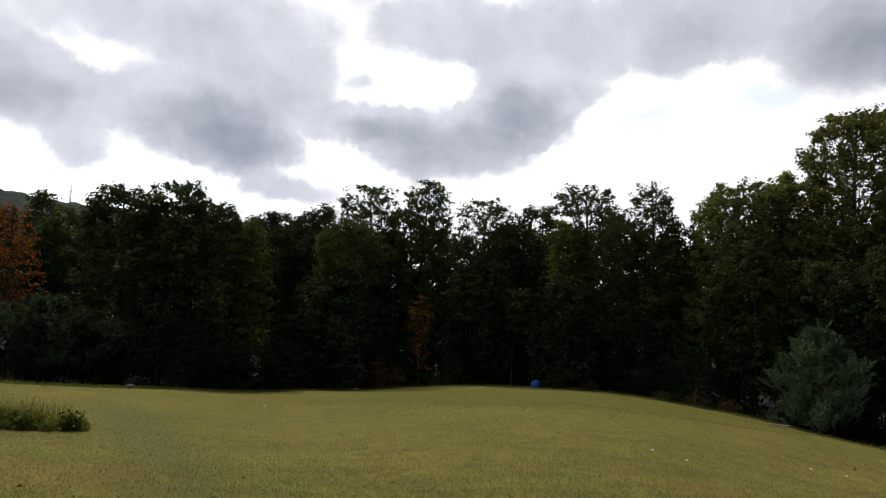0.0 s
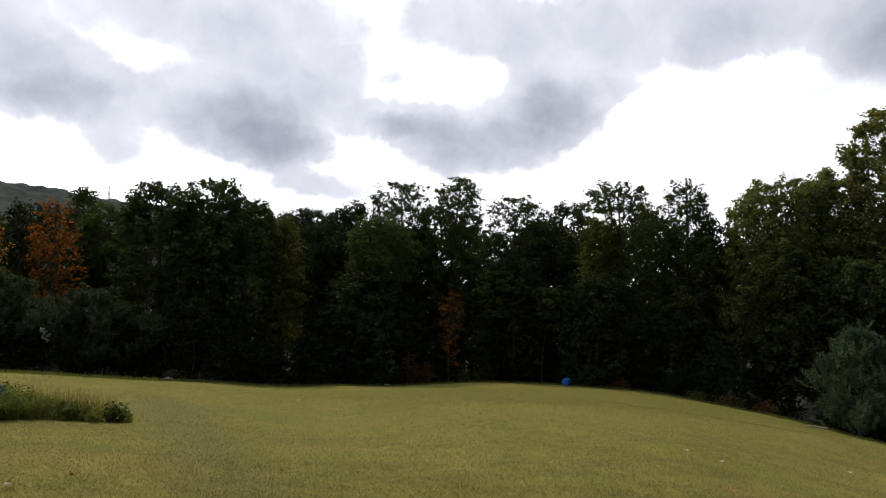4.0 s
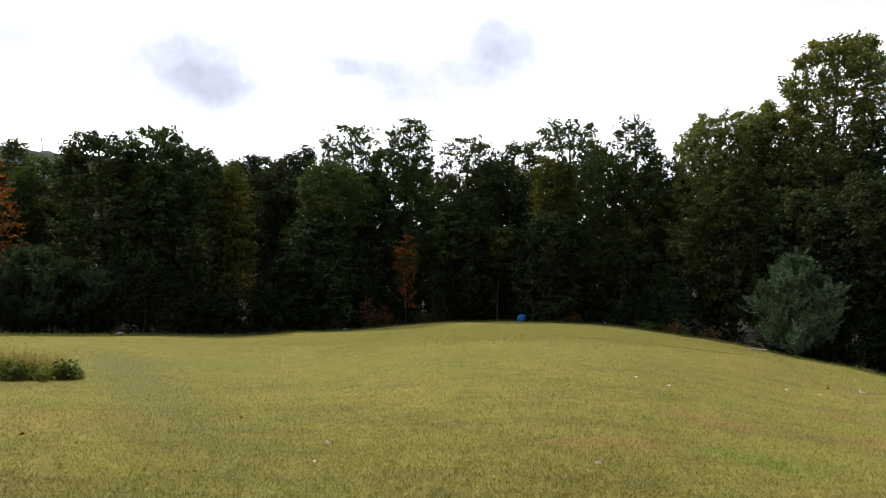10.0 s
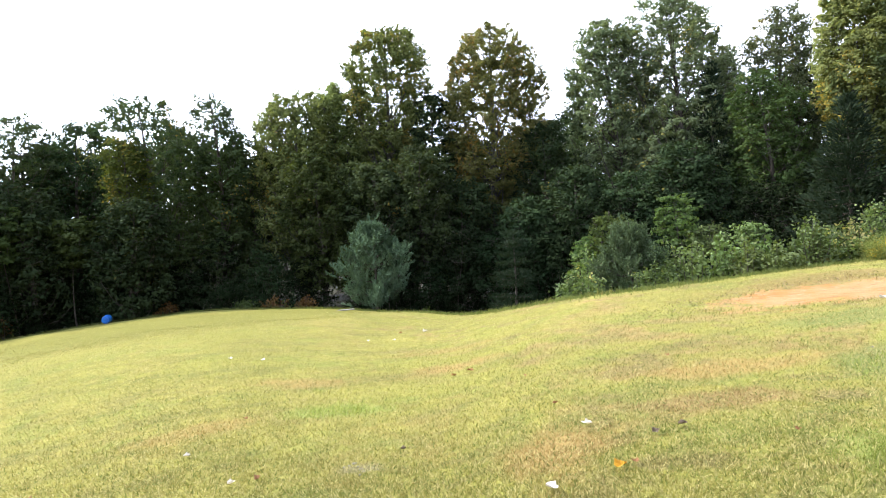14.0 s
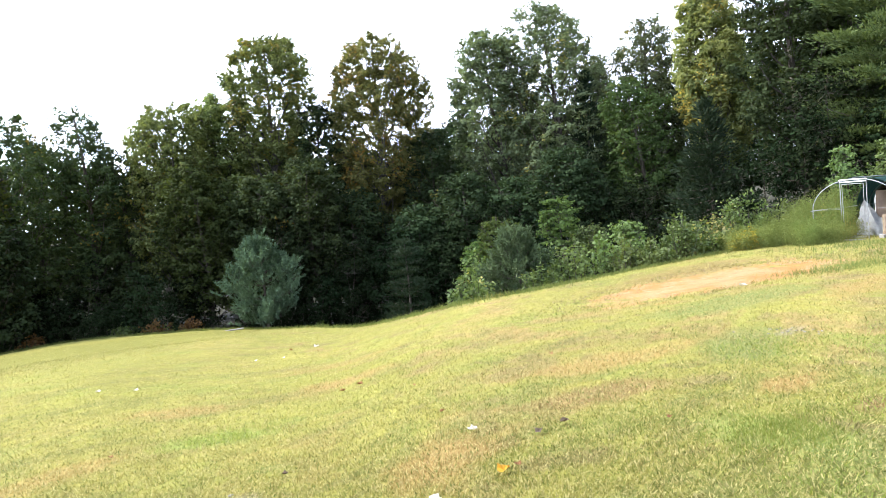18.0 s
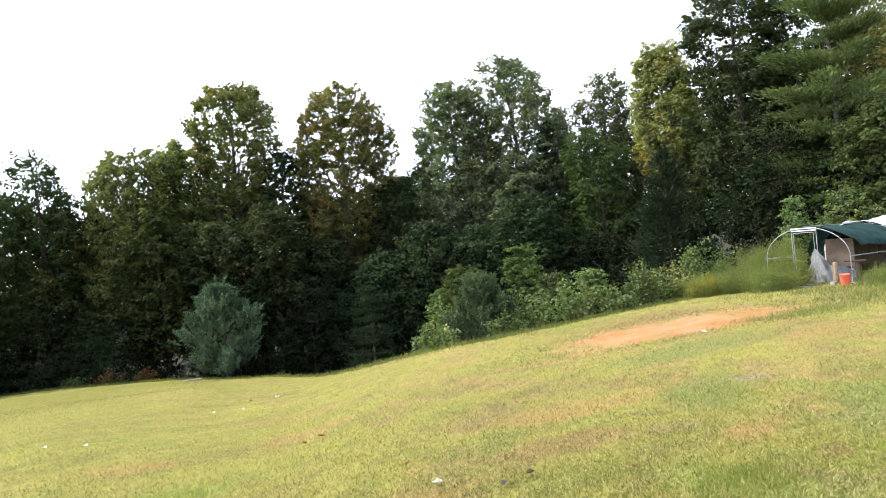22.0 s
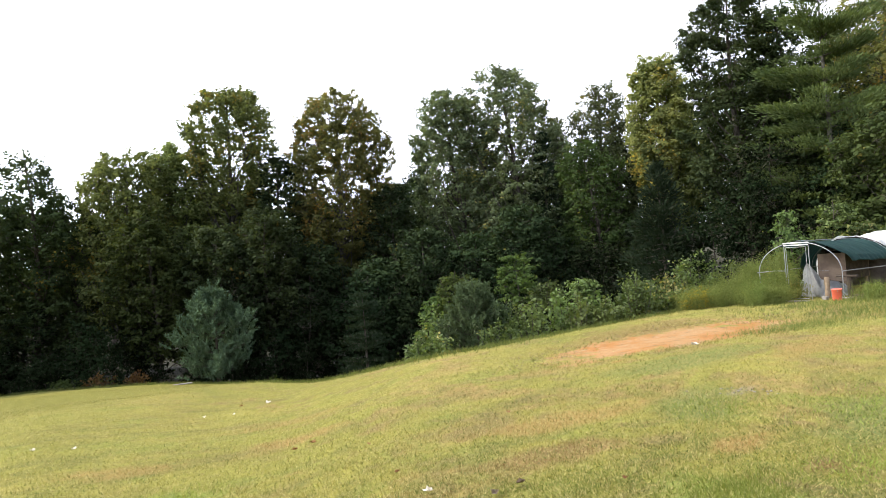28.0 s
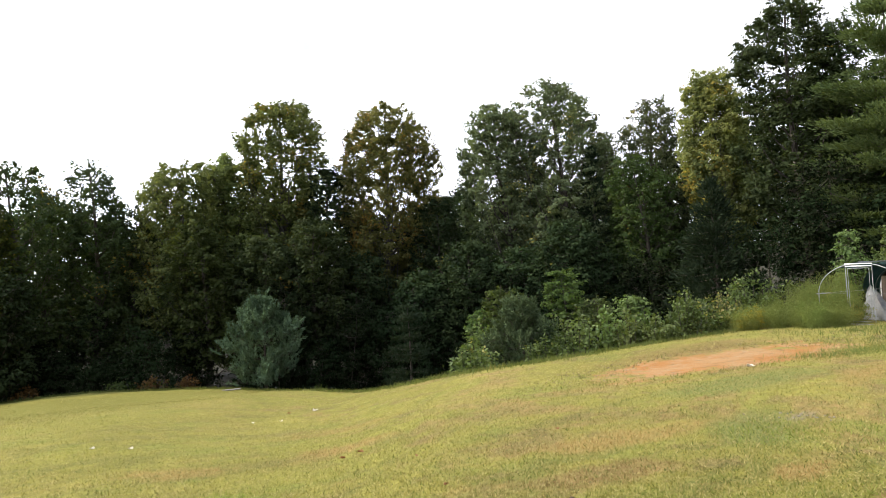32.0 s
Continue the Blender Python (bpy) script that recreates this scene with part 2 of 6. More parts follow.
SHRUB = leaf_material("shrub_leaves", (0.042, 0.068, 0.020), (0.138, 0.180, 0.058), (0.27, 0.25, 0.09), 0.12, 0.34, 0.5, 0.15)
BLUE_PINE = leaf_material("blue_green_needles", (0.028, 0.048, 0.030), (0.106, 0.152, 0.090), (0.14, 0.16, 0.09), 0.03, 0.15)
PINE = leaf_material("pine_needles", (0.048, 0.072, 0.028), (0.110, 0.138, 0.052), (0.14, 0.15, 0.05), 0.05, 0.25)
GREEN_PINE = leaf_material("green_pine_needles", (0.030, 0.052, 0.026), (0.105, 0.145, 0.070), (0.14, 0.16, 0.09), 0.03, 0.15)
DARK_PINE = leaf_material("hemlock_needles", (0.014, 0.024, 0.014), (0.030, 0.046, 0.024), (0.06, 0.07, 0.03), 0.02, 0.2)
TALL_GRASS = leaf_material("tall_grass", (0.085, 0.115, 0.036), (0.170, 0.190, 0.066), (0.28, 0.24, 0.10), 0.16, 0.40)
WEEDS = leaf_material("weed_leaves", (0.088, 0.122, 0.034), (0.180, 0.205, 0.066), (0.28, 0.24, 0.07), 0.15, 0.40)
STALKS = leaf_material("seeding_stalks", (0.120, 0.110, 0.040), (0.230, 0.190, 0.080), (0.26, 0.18, 0.08), 0.30, 0.40)
RUSSET = leaf_material("russet_leaves", (0.060, 0.032, 0.016), (0.130, 0.070, 0.030), (0.06, 0.07, 0.02), 0.25, 0.35)
FRESH = leaf_material("fresh_grass", (0.130, 0.165, 0.036), (0.225, 0.255, 0.070), (0.30, 0.28, 0.10), 0.2, 0.40)
GOLDENROD = leaf_material("goldenrod_flowers", (0.22, 0.16, 0.02), (0.36, 0.26, 0.03), (0.12, 0.13, 0.04), 0.3, 0.3)


def bark_material(name, dark, light):
    m, nt = material(name)
    pos = where(nt)
    mp = nt.nodes.new("ShaderNodeMapping")
    mp.inputs["Scale"].default_value = (1, 1, 0.18)
    nt.links.new(pos, mp.inputs[0])
    n1 = noise_node(nt, mp.outputs[0], 18.0, 6.0, 0.65)
    n2 = noise_node(nt, pos, 1.2, 3.0)
    col = mix_rgb(nt, ramp(nt, n1, 0.35, 0.65), dark, light)
    col = mix_rgb(nt, math_node(nt, "MULTIPLY", ramp(nt, n2, 0.5, 0.7), 0.4), col, (0.16, 0.17, 0.12))
    finish(nt, principled(nt, col, 0.9, 0, 0.2, n1, 0.6, 0.03))
    return m


BARK = bark_material("bark", (0.028, 0.023, 0.018), (0.085, 0.072, 0.058))
PALE_BARK = bark_material("pale_bark", (0.036, 0.033, 0.028), (0.105, 0.096, 0.080))


# patches of the turf: x, y, half lengths, turn in degrees, colour, strength
# the olive tone paints in the dimmer light on the slope past the crest
STRAW, THATCH, GREENER, LUSH, SLOPE_DIM, BARE = (0.265, 0.172, 0.062), (0.190, 0.122, 0.050), (0.132, 0.154, 0.046), (0.195, 0.235, 0.050), (0.140, 0.134, 0.028), (0.240, 0.205, 0.150)
PATCHES = [(5.2, 1.48, 0.62, 0.40, 70, LUSH, 0.95), (7.2, 4.05, 1.35, 0.42, -29, STRAW, 0.85), (5.9, 3.35, 0.85, 0.36, -29, THATCH, 0.8), (6.68, 1.81, 0.42, 0.26, -10, STRAW, 0.95), (8.25, 2.75, 0.9, 0.5, 10, GREENER, 0.85),
           (8.1, 0.85, 1.3, 0.6, 0, GREENER, 0.8), (4.3, 0.6, 1.3, 0.9, 0, GREENER, 0.6), (6.16, 1.08, 0.30, 0.16, 0, THATCH, 0.9), (8.93, 2.51, 0.36, 0.16, -10, BARE, 0.55),
           (3.85, 3.6, 0.75, 0.40, 40, STRAW, 0.85), (2.72, 4.8, 0.24, 0.14, 0, BARE, 0.5), (3.72, 7.1, 0.75, 0.42, -30, LUSH, 0.9), (2.0, 7.26, 0.7, 0.42, 0, STRAW, 0.7), (2.75, 2.7, 0.5, 0.25, 40, THATCH, 0.9),
           (-0.2, 4.1, 0.20, 0.12, 20, BARE, 0.5), (0.55, 4.05, 0.14, 0.09, 0, BARE, 0.45), (-1.6, 5.0, 1.2, 0.8, 0, GREENER, 0.5), (4.2, 9.2, 0.8, 0.45, -30, STRAW, 0.7), (6.6, 8.7, 0.8, 0.5, -30, STRAW, 0.8),
           (8.1, 10.9, 1.1, 0.5, -20, STRAW, 0.6), (11.4, 4.0, 2.0, 0.7, -22, GREENER, 0.7), (17.6, 7.6, 3.4, 0.9, -22, THATCH, 0.75), (12.6, 2.4, 1.8, 0.5, -5, STRAW, 0.7), (5.0, 31.0, 16.0, 10.5, 15, SLOPE_DIM, 0.85),
           (-8.0, 17.0, 6.0, 2.2, 20, GREENER, 0.4), (-6.6, 14.6, 10.5, 0.9, -60, (0.128, 0.132, 0.052), 0.6), (-6.0, 8.5, 2.6, 0.9, 5, STRAW, 0.35), (2.0, 16.5, 7.0, 1.6, 4, (0.205, 0.196, 0.042), 0.5)]


def lawn_colour(nt, pos):
    """Patchy turf: yellow-green, fresh green, straw and reddish thatch."""
    big = noise_node(nt, pos, 0.16, 4.0, 0.55)
    mid = noise_node(nt, pos, 0.7, 4.0, 0.6, 0.3)
    col = mix_rgb(nt, ramp(nt, big, 0.36, 0.64), (0.182, 0.172, 0.036), (0.206, 0.182, 0.044))
    col = mix_rgb(nt, math_node(nt, "MULTIPLY", ramp(nt, mid, 0.50, 0.64), 0.7), col, (0.140, 0.156, 0.032))
    sx = nt.nodes.new("ShaderNodeSeparateXYZ")
    nt.links.new(pos, sx.inputs[0])
    slope = math_node(nt, "SUBTRACT", sx.outputs[0], math_node(nt, "MULTIPLY", sx.outputs[1], 0.45))
    worn_side = math_node(nt, "ADD", math_node(nt, "MULTIPLY", ramp(nt, slope, -1.0, 5.0), 0.75), 0.25)
    dry = noise_node(nt, pos, 0.42, 6.0, 0.66, 0.6)
    col = mix_rgb(nt, math_node(nt, "MULTIPLY", ramp(nt, dry, 0.50, 0.62), worn_side), col, (0.215, 0.150, 0.058))
    worn = noise_node(nt, pos, 1.1, 5.0, 0.65, 0.4)
    col = mix_rgb(nt, math_node(nt, "MULTIPLY", ramp(nt, worn, 0.53, 0.64), math_node(nt, "MULTIPLY", worn_side, 0.7)), col, (0.150, 0.104, 0.050))
    band = math_node(nt, "MULTIPLY", ramp(nt, noise_node(nt, pos, 0.35, 3.0, 0.5, 0.5), 0.35, 0.65), 0.22)
    speck = math_node(nt, "MULTIPLY", ramp(nt, noise_node(nt, pos, 3.2, 4.0, 0.7), 0.35, 0.65), 0.30)
    col = mix_rgb(nt, 1.0, col, math_node(nt, "ADD", math_node(nt, "ADD", band, speck), 0.83), "MULTIPLY")
    drawn = nt.nodes.new("ShaderNodeMapping")
    drawn.inputs["Rotation"].default_value, drawn.inputs["Scale"].default_value = (0, 0, radians(12)), (0.32, 1.0, 1.0)
    nt.links.new(pos, drawn.inputs[0])
    streak = noise_node(nt, drawn.outputs[0], 1.5, 5.0, 0.62, 0.4)
    col = mix_rgb(nt, math_node(nt, "MULTIPLY", ramp(nt, streak, 0.50, 0.64), 0.45), col, (0.115, 0.108, 0.036))
    col = mix_rgb(nt, math_node(nt, "MULTIPLY", ramp(nt, math_node(nt, "SUBTRACT", 1.0, streak), 0.50, 0.64), 0.45), col, (0.232, 0.218, 0.052))
    fray = math_node(nt, "MULTIPLY", math_node(nt, "SUBTRACT", noise_node(nt, pos, 1.7, 5.0, 0.7), 0.5), 2.2)
    for px, py, la, lb, turn, tint, share in PATCHES:
        mp = nt.nodes.new("ShaderNodeMapping")
        mp.vector_type = "TEXTURE"
        mp.inputs["Location"].default_value, mp.inputs["Rotation"].default_value, mp.inputs["Scale"].default_value = (px, py, 0), (0, 0, radians(turn)), (la, lb, 1000)
        nt.links.new(pos, mp.inputs[0])
        span = nt.nodes.new("ShaderNodeVectorMath")
        span.operation = "LENGTH"
        nt.links.new(mp.outputs[0], span.inputs[0])
        inside = ramp(nt, math_node(nt, "SUBTRACT", math_node(nt, "ADD", 1.1, fray), span.outputs["Value"]), -0.2, 0.7)
        col = mix_rgb(nt, math_node(nt, "MULTIPLY", inside, share), col, tint)
    return col


def ground_material():
    m, nt = material("ground")
    pos = where(nt)
    lawn = lawn_colour(nt, pos)
    fine = noise_node(nt, pos, 5.5, 6.0, 0.72)
    grain = noise_node(nt, pos, 22.0, 5.0, 0.75)
    lawn = mix_rgb(nt, math_node(nt, "MULTIPLY", ramp(nt, fine, 0.48, 0.66), 0.55), lawn, (0.115, 0.114, 0.032))
    lawn = mix_rgb(nt, math_node(nt, "MULTIPLY", ramp(nt, grain, 0.50, 0.64), 0.7), lawn, (0.255, 0.222, 0.070))
    lawn = mix_rgb(nt, math_node(nt, "MULTIPLY", ramp(nt, math_node(nt, "SUBTRACT", 1.0, grain), 0.52, 0.66), 0.75), lawn, (0.088, 0.092, 0.026))
    at_l = nt.nodes.new("ShaderNodeAttribute")
    at_l.attribute_name = "lawn"
    at_d = nt.nodes.new("ShaderNodeAttribute")
    at_d.attribute_name = "soil"
    frag = noise_node(nt, pos, 1.3, 6.0, 0.68)
    # leaf litter, its tones darkened for the shade under the wood
    shaded_litter = mix_rgb(nt, ramp(nt, noise_node(nt, pos, 5.0, 5.0, 0.7), 0.35, 0.7), (0.014, 0.014, 0.008), (0.036, 0.034, 0.016))
    soil = mix_rgb(nt, ramp(nt, noise_node(nt, pos, 0.9, 5.0, 0.65), 0.38, 0.62), (0.300, 0.138, 0.046), (0.320, 0.190, 0.090))
    soil = mix_rgb(nt, math_node(nt, "MULTIPLY", ramp(nt, grain, 0.5, 0.7), 0.6), soil, (0.13, 0.080, 0.045))
    soil = mix_rgb(nt, math_node(nt, "MULTIPLY", ramp(nt, noise_node(nt, pos, 3.1, 5.0, 0.7), 0.52, 0.68), 0.6), soil, (0.30, 0.235, 0.15))
    soil = mix_rgb(nt, math_node(nt, "MULTIPLY", ramp(nt, noise_node(nt, pos, 2.3, 6.0, 0.75, 0.5), 0.54, 0.66), 0.7), soil, (0.115, 0.088, 0.048))
    edge = math_node(nt, "ADD", at_d.outputs["Fac"], math_node(nt, "MULTIPLY", math_node(nt, "SUBTRACT", frag, 0.5), 1.9))
    col = mix_rgb(nt, ramp(nt, edge, 0.40, 0.75), lawn, soil)
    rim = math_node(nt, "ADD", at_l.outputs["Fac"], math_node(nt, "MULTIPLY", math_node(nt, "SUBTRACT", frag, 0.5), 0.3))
    col = mix_rgb(nt, ramp(nt, rim, 0.40, 0.60), shaded_litter, col)
    rough = math_node(nt, "ADD", math_node(nt, "MULTIPLY", fine, 0.5), math_node(nt, "MULTIPLY", grain, 0.5))
    finish(nt, principled(nt, col, 0.95, 0, 0.1, rough, 0.9, 0.06))
    return m


def blade_material():
    m, nt = material("grass_blades")
    geo = nt.nodes.new("ShaderNodeNewGeometry")
    col = lawn_colour(nt, geo.outputs["Position"])
    rnd = geo.outputs["Random Per Island"]
    col = mix_rgb(nt, math_node(nt, "MULTIPLY", ramp(nt, rnd, 0.42, 0.95), 0.80), col, (0.45, 0.385, 0.165))
    col = mix_rgb(nt, ramp(nt, math_node(nt, "SUBTRACT", 1.0, rnd), 0.62, 1.0), col, (0.118, 0.134, 0.030))
    shade = principled(nt, col, 0.6, 0, 0.10)
    tr = nt.nodes.new("ShaderNodeBsdfTranslucent")
    nt.links.new(col, tr.inputs[0])
    mixer = nt.nodes.new("ShaderNodeMixShader")
    mixer.inputs[0].default_value = 0.45
    nt.links.new(shade, mixer.inputs[1])
    nt.links.new(tr.outputs[0], mixer.inputs[2])
    finish(nt, mixer.outputs[0])
    return m


def worn_material(name, a, b, scale=3.0, rough=0.7, metal=0.0, spec=0.3, bump=0.3):
    """Two tones in a coarse and a fine grain, with slight relief."""
    m, nt = material(name)
    tex = nt.nodes.new("ShaderNodeTexCoord").outputs["Object"]
    n1, n2 = noise_node(nt, tex, scale, 5.0, 0.6), noise_node(nt, tex, scale * 9, 4.0, 0.65)
    col = mix_rgb(nt, ramp(nt, n1, 0.35, 0.65), a, b)
    dim = tuple(0.6 * v for v in a)
    col = mix_rgb(nt, math_node(nt, "MULTIPLY", ramp(nt, n2, 0.55, 0.75), 0.4), col, dim)
    finish(nt, principled(nt, col, rough, metal, spec, n2, bump, 0.01))
    return m


GROUND, BLADES = ground_material(), blade_material()
STEEL = worn_material("galvanised_steel", (0.24, 0.25, 0.26), (0.34, 0.35, 0.36), 6, 0.5, 0.5)
GREEN_TARP = worn_material("green_tarpaulin", (0.020, 0.060, 0.058), (0.035, 0.085, 0.080), 1.5, 0.5)
WHITE_TARP = worn_material("white_plastic_sheet", (0.72, 0.73, 0.74), (0.80, 0.80, 0.80), 1.2, 0.45)
PLYWOOD = worn_material("plywood", (0.150, 0.108, 0.080), (0.225, 0.165, 0.122), 2.0, 0.8)
OLD_WOOD = worn_material("weathered_wood", (0.12, 0.085, 0.058), (0.24, 0.18, 0.125), 5.0, 0.85)
DULL_SHEET = worn_material("dull_plastic_sheet", (0.30, 0.31, 0.33), (0.42, 0.43, 0.45), 2.5, 0.5)
DARK_WOOD = worn_material("dark_and_shaded_wood", (0.030, 0.022, 0.017), (0.055, 0.041, 0.031), 5.0, 0.85)
ORANGE_PLASTIC = worn_material("salmon_plastic", (0.66, 0.12, 0.075), (0.72, 0.16, 0.105), 4.0, 0.4)
BLUE_PLASTIC = worn_material("blue_plastic", (0.010, 0.085, 0.36), (0.018, 0.14, 0.48), 4.0, 0.4)
BLUE_TARP = worn_material("blue_tarpaulin", (0.008, 0.100, 0.42), (0.020, 0.210, 0.62), 2.0, 0.30, 0.0, 0.5, 0.6)
BROWN_TARP = worn_material("brown_tarpaulin", (0.075, 0.062, 0.055), (0.15, 0.125, 0.11), 2.5, 0.7)
PALE_STONE = worn_material("pale_stone", (0.15, 0.14, 0.13), (0.24, 0.225, 0.205), 8.0, 0.9)
FIELD_STONE = worn_material("field_stone", (0.050, 0.046, 0.042), (0.11, 0.10, 0.09), 6.0, 0.9)
RAG = worn_material("torn_grey_plastic", (0.26, 0.28, 0.30), (0.42, 0.44, 0.46), 6.0, 0.5)
PALE_LEAF = worn_material("bleached_leaf", (0.55, 0.50, 0.43), (0.72, 0.68, 0.62), 20.0, 0.8)
BROWN_LEAF = worn_material("brown_leaf", (0.20, 0.09, 0.035), (0.30, 0.15, 0.06), 20.0, 0.8)
YELLOW_LEAF = worn_material("yellow_leaf", (0.55, 0.28, 0.02), (0.65, 0.38, 0.03), 20.0, 0.7)

# ---------------------------------------------------------------- the ground
# bearing (degrees to the left of ahead), distance of the lawn's rim, its height, how far the wood's floor lies below it
RIM = [(-180, 60, -0.5, 0), (-125, 42, -0.8, -0.8), (-95, 37, -1.45, -0.2), (-76, 32, -1.48, 0.5), (-71, 27, -1.40, 1.4), (-66.8, 24, -1.30, 3), (-62, 21.5, -1.33, 4.5),
       (-57, 20, -1.33, 5), (-52, 19.5, -1.40, 5), (-47, 19.5, -1.57, 5), (-42, 21, -2.1, 5), (-37, 27, -3.3, 4.5), (-30.7, 36, -4.38, 3),
       (-24, 40, -4.42, 3), (-16.6, 44, -4.48, 3), (-8.8, 46, -4.62, 3), (-2.3, 45, -4.72, 3), (7.6, 42, -4.88, 2.5), (16, 38, -4.40, 2.5),
       (26, 34, -3.45, 2), (38, 33, -2.75, 2), (60, 36, -2.4, 2), (110, 50, -1.2, 1), (180, 60, -0.5, 0)]
_fine = np.arange(-180.0, 180.01, 0.5)
_kernel = np.exp(-0.5 * (np.arange(-12, 13) / 3.4) ** 2)
_kernel /= _kernel.sum()
_cols = np.array(RIM, float)
RIM_FINE = [np.convolve(np.pad(np.interp(_fine, _cols[:, 0], _cols[:, k]), 12, "edge"), _kernel, "valid") for k in (1, 2, 3)]


def ground_z(x, y):
    """Height of the ground, lawn share and bare soil share at x, y (arrays)."""
    x, y = np.asarray(x, float), np.asarray(y, float)
    r = np.hypot(x, y)
    az = np.degrees(np.arctan2(-x, y))
    rim, rim_z, drop = (np.interp(az, _fine, c) for c in RIM_FINE)
    inside = rim_z * np.minimum(r / rim, 1.0) ** 1.05
    d = np.maximum(r - rim, 0.0)
    outside = -drop * (1 - np.exp(-(d / 9.0) ** 1.25))
    swell = 0.05 * np.sin(0.55 * x + 1.0) * np.sin(0.47 * y + 0.4) * np.minimum(r / 8, 1) * np.exp(-d / 10)
    # a low swell across the lawn, behind which it falls away
    crest_r = np.interp(az, [-40, -30.6, -25, -18.8, -11.4, 0, 12], [30, 26.7, 21, 17.4, 17.5, 19, 22])
    fade = np.clip((az + 36) / 8, 0, 1) * np.clip((12 - az) / 14, 0, 1)
    swell = swell + 0.30 * fade * np.exp(-((r - crest_r) / 6.5) ** 2)
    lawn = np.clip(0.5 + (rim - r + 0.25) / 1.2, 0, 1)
    # the worn bank of red soil before the pen
    u, v = x - 15.6, y - 5.9
    along, across = 0.93 * u - 0.37 * v, 0.37 * u + 0.93 * v
    soil = np.clip(1.3 - np.hypot(along / 4.7, (across + 0.3 * np.sin(1.3 * along)) / 2.3), 0, 1)
    return inside + outside + swell - 0.10 * soil, lawn, soil


def gz(x, y):
    return float(ground_z(x, y)[0])


def at(bearing_deg, dist):
    a = radians(bearing_deg)
    return -math.sin(a) * dist, math.cos(a) * dist


def mesh_object(name, verts, faces, mat, parent=None, smooth=False):
    """One mesh from arrays: faces all of one size."""
    verts, faces = np.asarray(verts, np.float32), np.asarray(faces, np.int32)
    me = bpy.data.meshes.new(name)
    n, k = faces.shape
    me.vertices.add(len(verts))
    me.vertices.foreach_set("co", verts.ravel())
    me.loops.add(n * k)
    me.loops.foreach_set("vertex_index", faces.ravel())
    me.polygons.add(n)
    me.polygons.foreach_set("loop_start", np.arange(0, n * k, k, dtype=np.int32))
    if smooth:
        me.polygons.foreach_set("use_smooth", np.ones(n, bool))
    me.update(calc_edges=True)
    me.materials.append(mat)
    ob = new(name, me)
    ob.parent = parent
    return ob


def part(name, bm, mat, parent, label="", smooth=False):
    """Links a bmesh as one mesh object under a thing or a part."""
    me = bpy.data.meshes.new(name)
    bm.normal_update()
    bm.to_mesh(me)
    bm.free()
    me.materials.append(mat)
    if smooth:
        me.polygons.foreach_set("use_smooth", np.ones(len(me.polygons), bool))
    ob = new(name, me)
    ob.parent = parent
    if label:
        ob["label"] = label
    return ob


def thing(name, x, y, z, rz=0.0, label="", category="", group="", kind=""):
    ob = new(name)
    ob.empty_display_size = 0.2
    ob.matrix_world = pose(x, y, z, 0, 0, rz)
    return tagged(ob, label, category, group, kind)


def build_ground():
    az = np.concatenate([np.arange(-180, -110, 3.0), np.arange(-110, 60, 0.6), np.arange(60, 180, 3.0)])
    r = np.concatenate([[0.0], np.geomspace(0.8, 70, 130), np.geomspace(78, 4000, 22)])
    A, R = np.meshgrid(np.radians(az), r)
    x, y = -np.sin(A) * R, np.cos(A) * R
    z, lawn, soil = ground_z(x.ravel(), y.ravel())
    z = z + np.where(R.ravel() > 100, (R.ravel() - 100) * 0.002, 0)
    rs = np.random.RandomState(3)
    z += rs.normal(0, 0.006, len(z)) * (R.ravel() < 60) * np.minimum(R.ravel() / 5, 1)
    na, nr = len(az), len(r)
    i, j = np.meshgrid(np.arange(nr - 1), np.arange(na), indexing="ij")
    jn = (j + 1) % na
    faces = np.stack([i * na + j, i * na + jn, (i + 1) * na + jn, (i + 1) * na + j], -1).reshape(-1, 4)
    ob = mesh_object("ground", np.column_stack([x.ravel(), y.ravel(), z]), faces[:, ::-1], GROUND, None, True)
    for key, values in (("lawn", lawn), ("soil", soil)):
        ob.data.attributes.new(key, "FLOAT", "POINT").data.foreach_set("value", values.astype(np.float32))
    ob.data.flip_normals()
    tagged(ob, "sloping mown lawn of patchy yellow-green grass running into woodland", "ground", kind="structure")


build_ground()


# ---------------------------------------------------------------- growing things
def tubes(paths, sides):
    """Tapered tubes along paths of (n, 3) points with (n,) radii: vertices and quads."""
    verts, faces, base = [], [], 0
    ring = np.linspace(0, 2 * np.pi, sides, endpoint=False)
    for pts, rad in paths:
        n = len(pts)
        t = np.gradient(pts, axis=0)
        t /= np.linalg.norm(t, axis=1)[:, None] + 1e-9
        ref = np.where(np.abs(t[:, 2:3]) > 0.9, [[1.0, 0, 0]], [[0, 0, 1.0]])
        u = np.cross(t, ref)
        u /= np.linalg.norm(u, axis=1)[:, None] + 1e-9
        w = np.cross(t, u)
        verts.append((pts[:, None] + rad[:, None, None] * (u[:, None] * np.cos(ring)[None, :, None] + w[:, None] * np.sin(ring)[None, :, None])).reshape(-1, 3))
        i, j = np.meshgrid(np.arange(n - 1), np.arange(sides), indexing="ij")
        jn = (j + 1) % sides
        faces.append(base + np.stack([i * sides + j, i * sides + jn, (i + 1) * sides + jn, (i + 1) * sides + j], -1).reshape(-1, 4))
        base += n * sides
    return np.concatenate(verts), np.concatenate(faces)


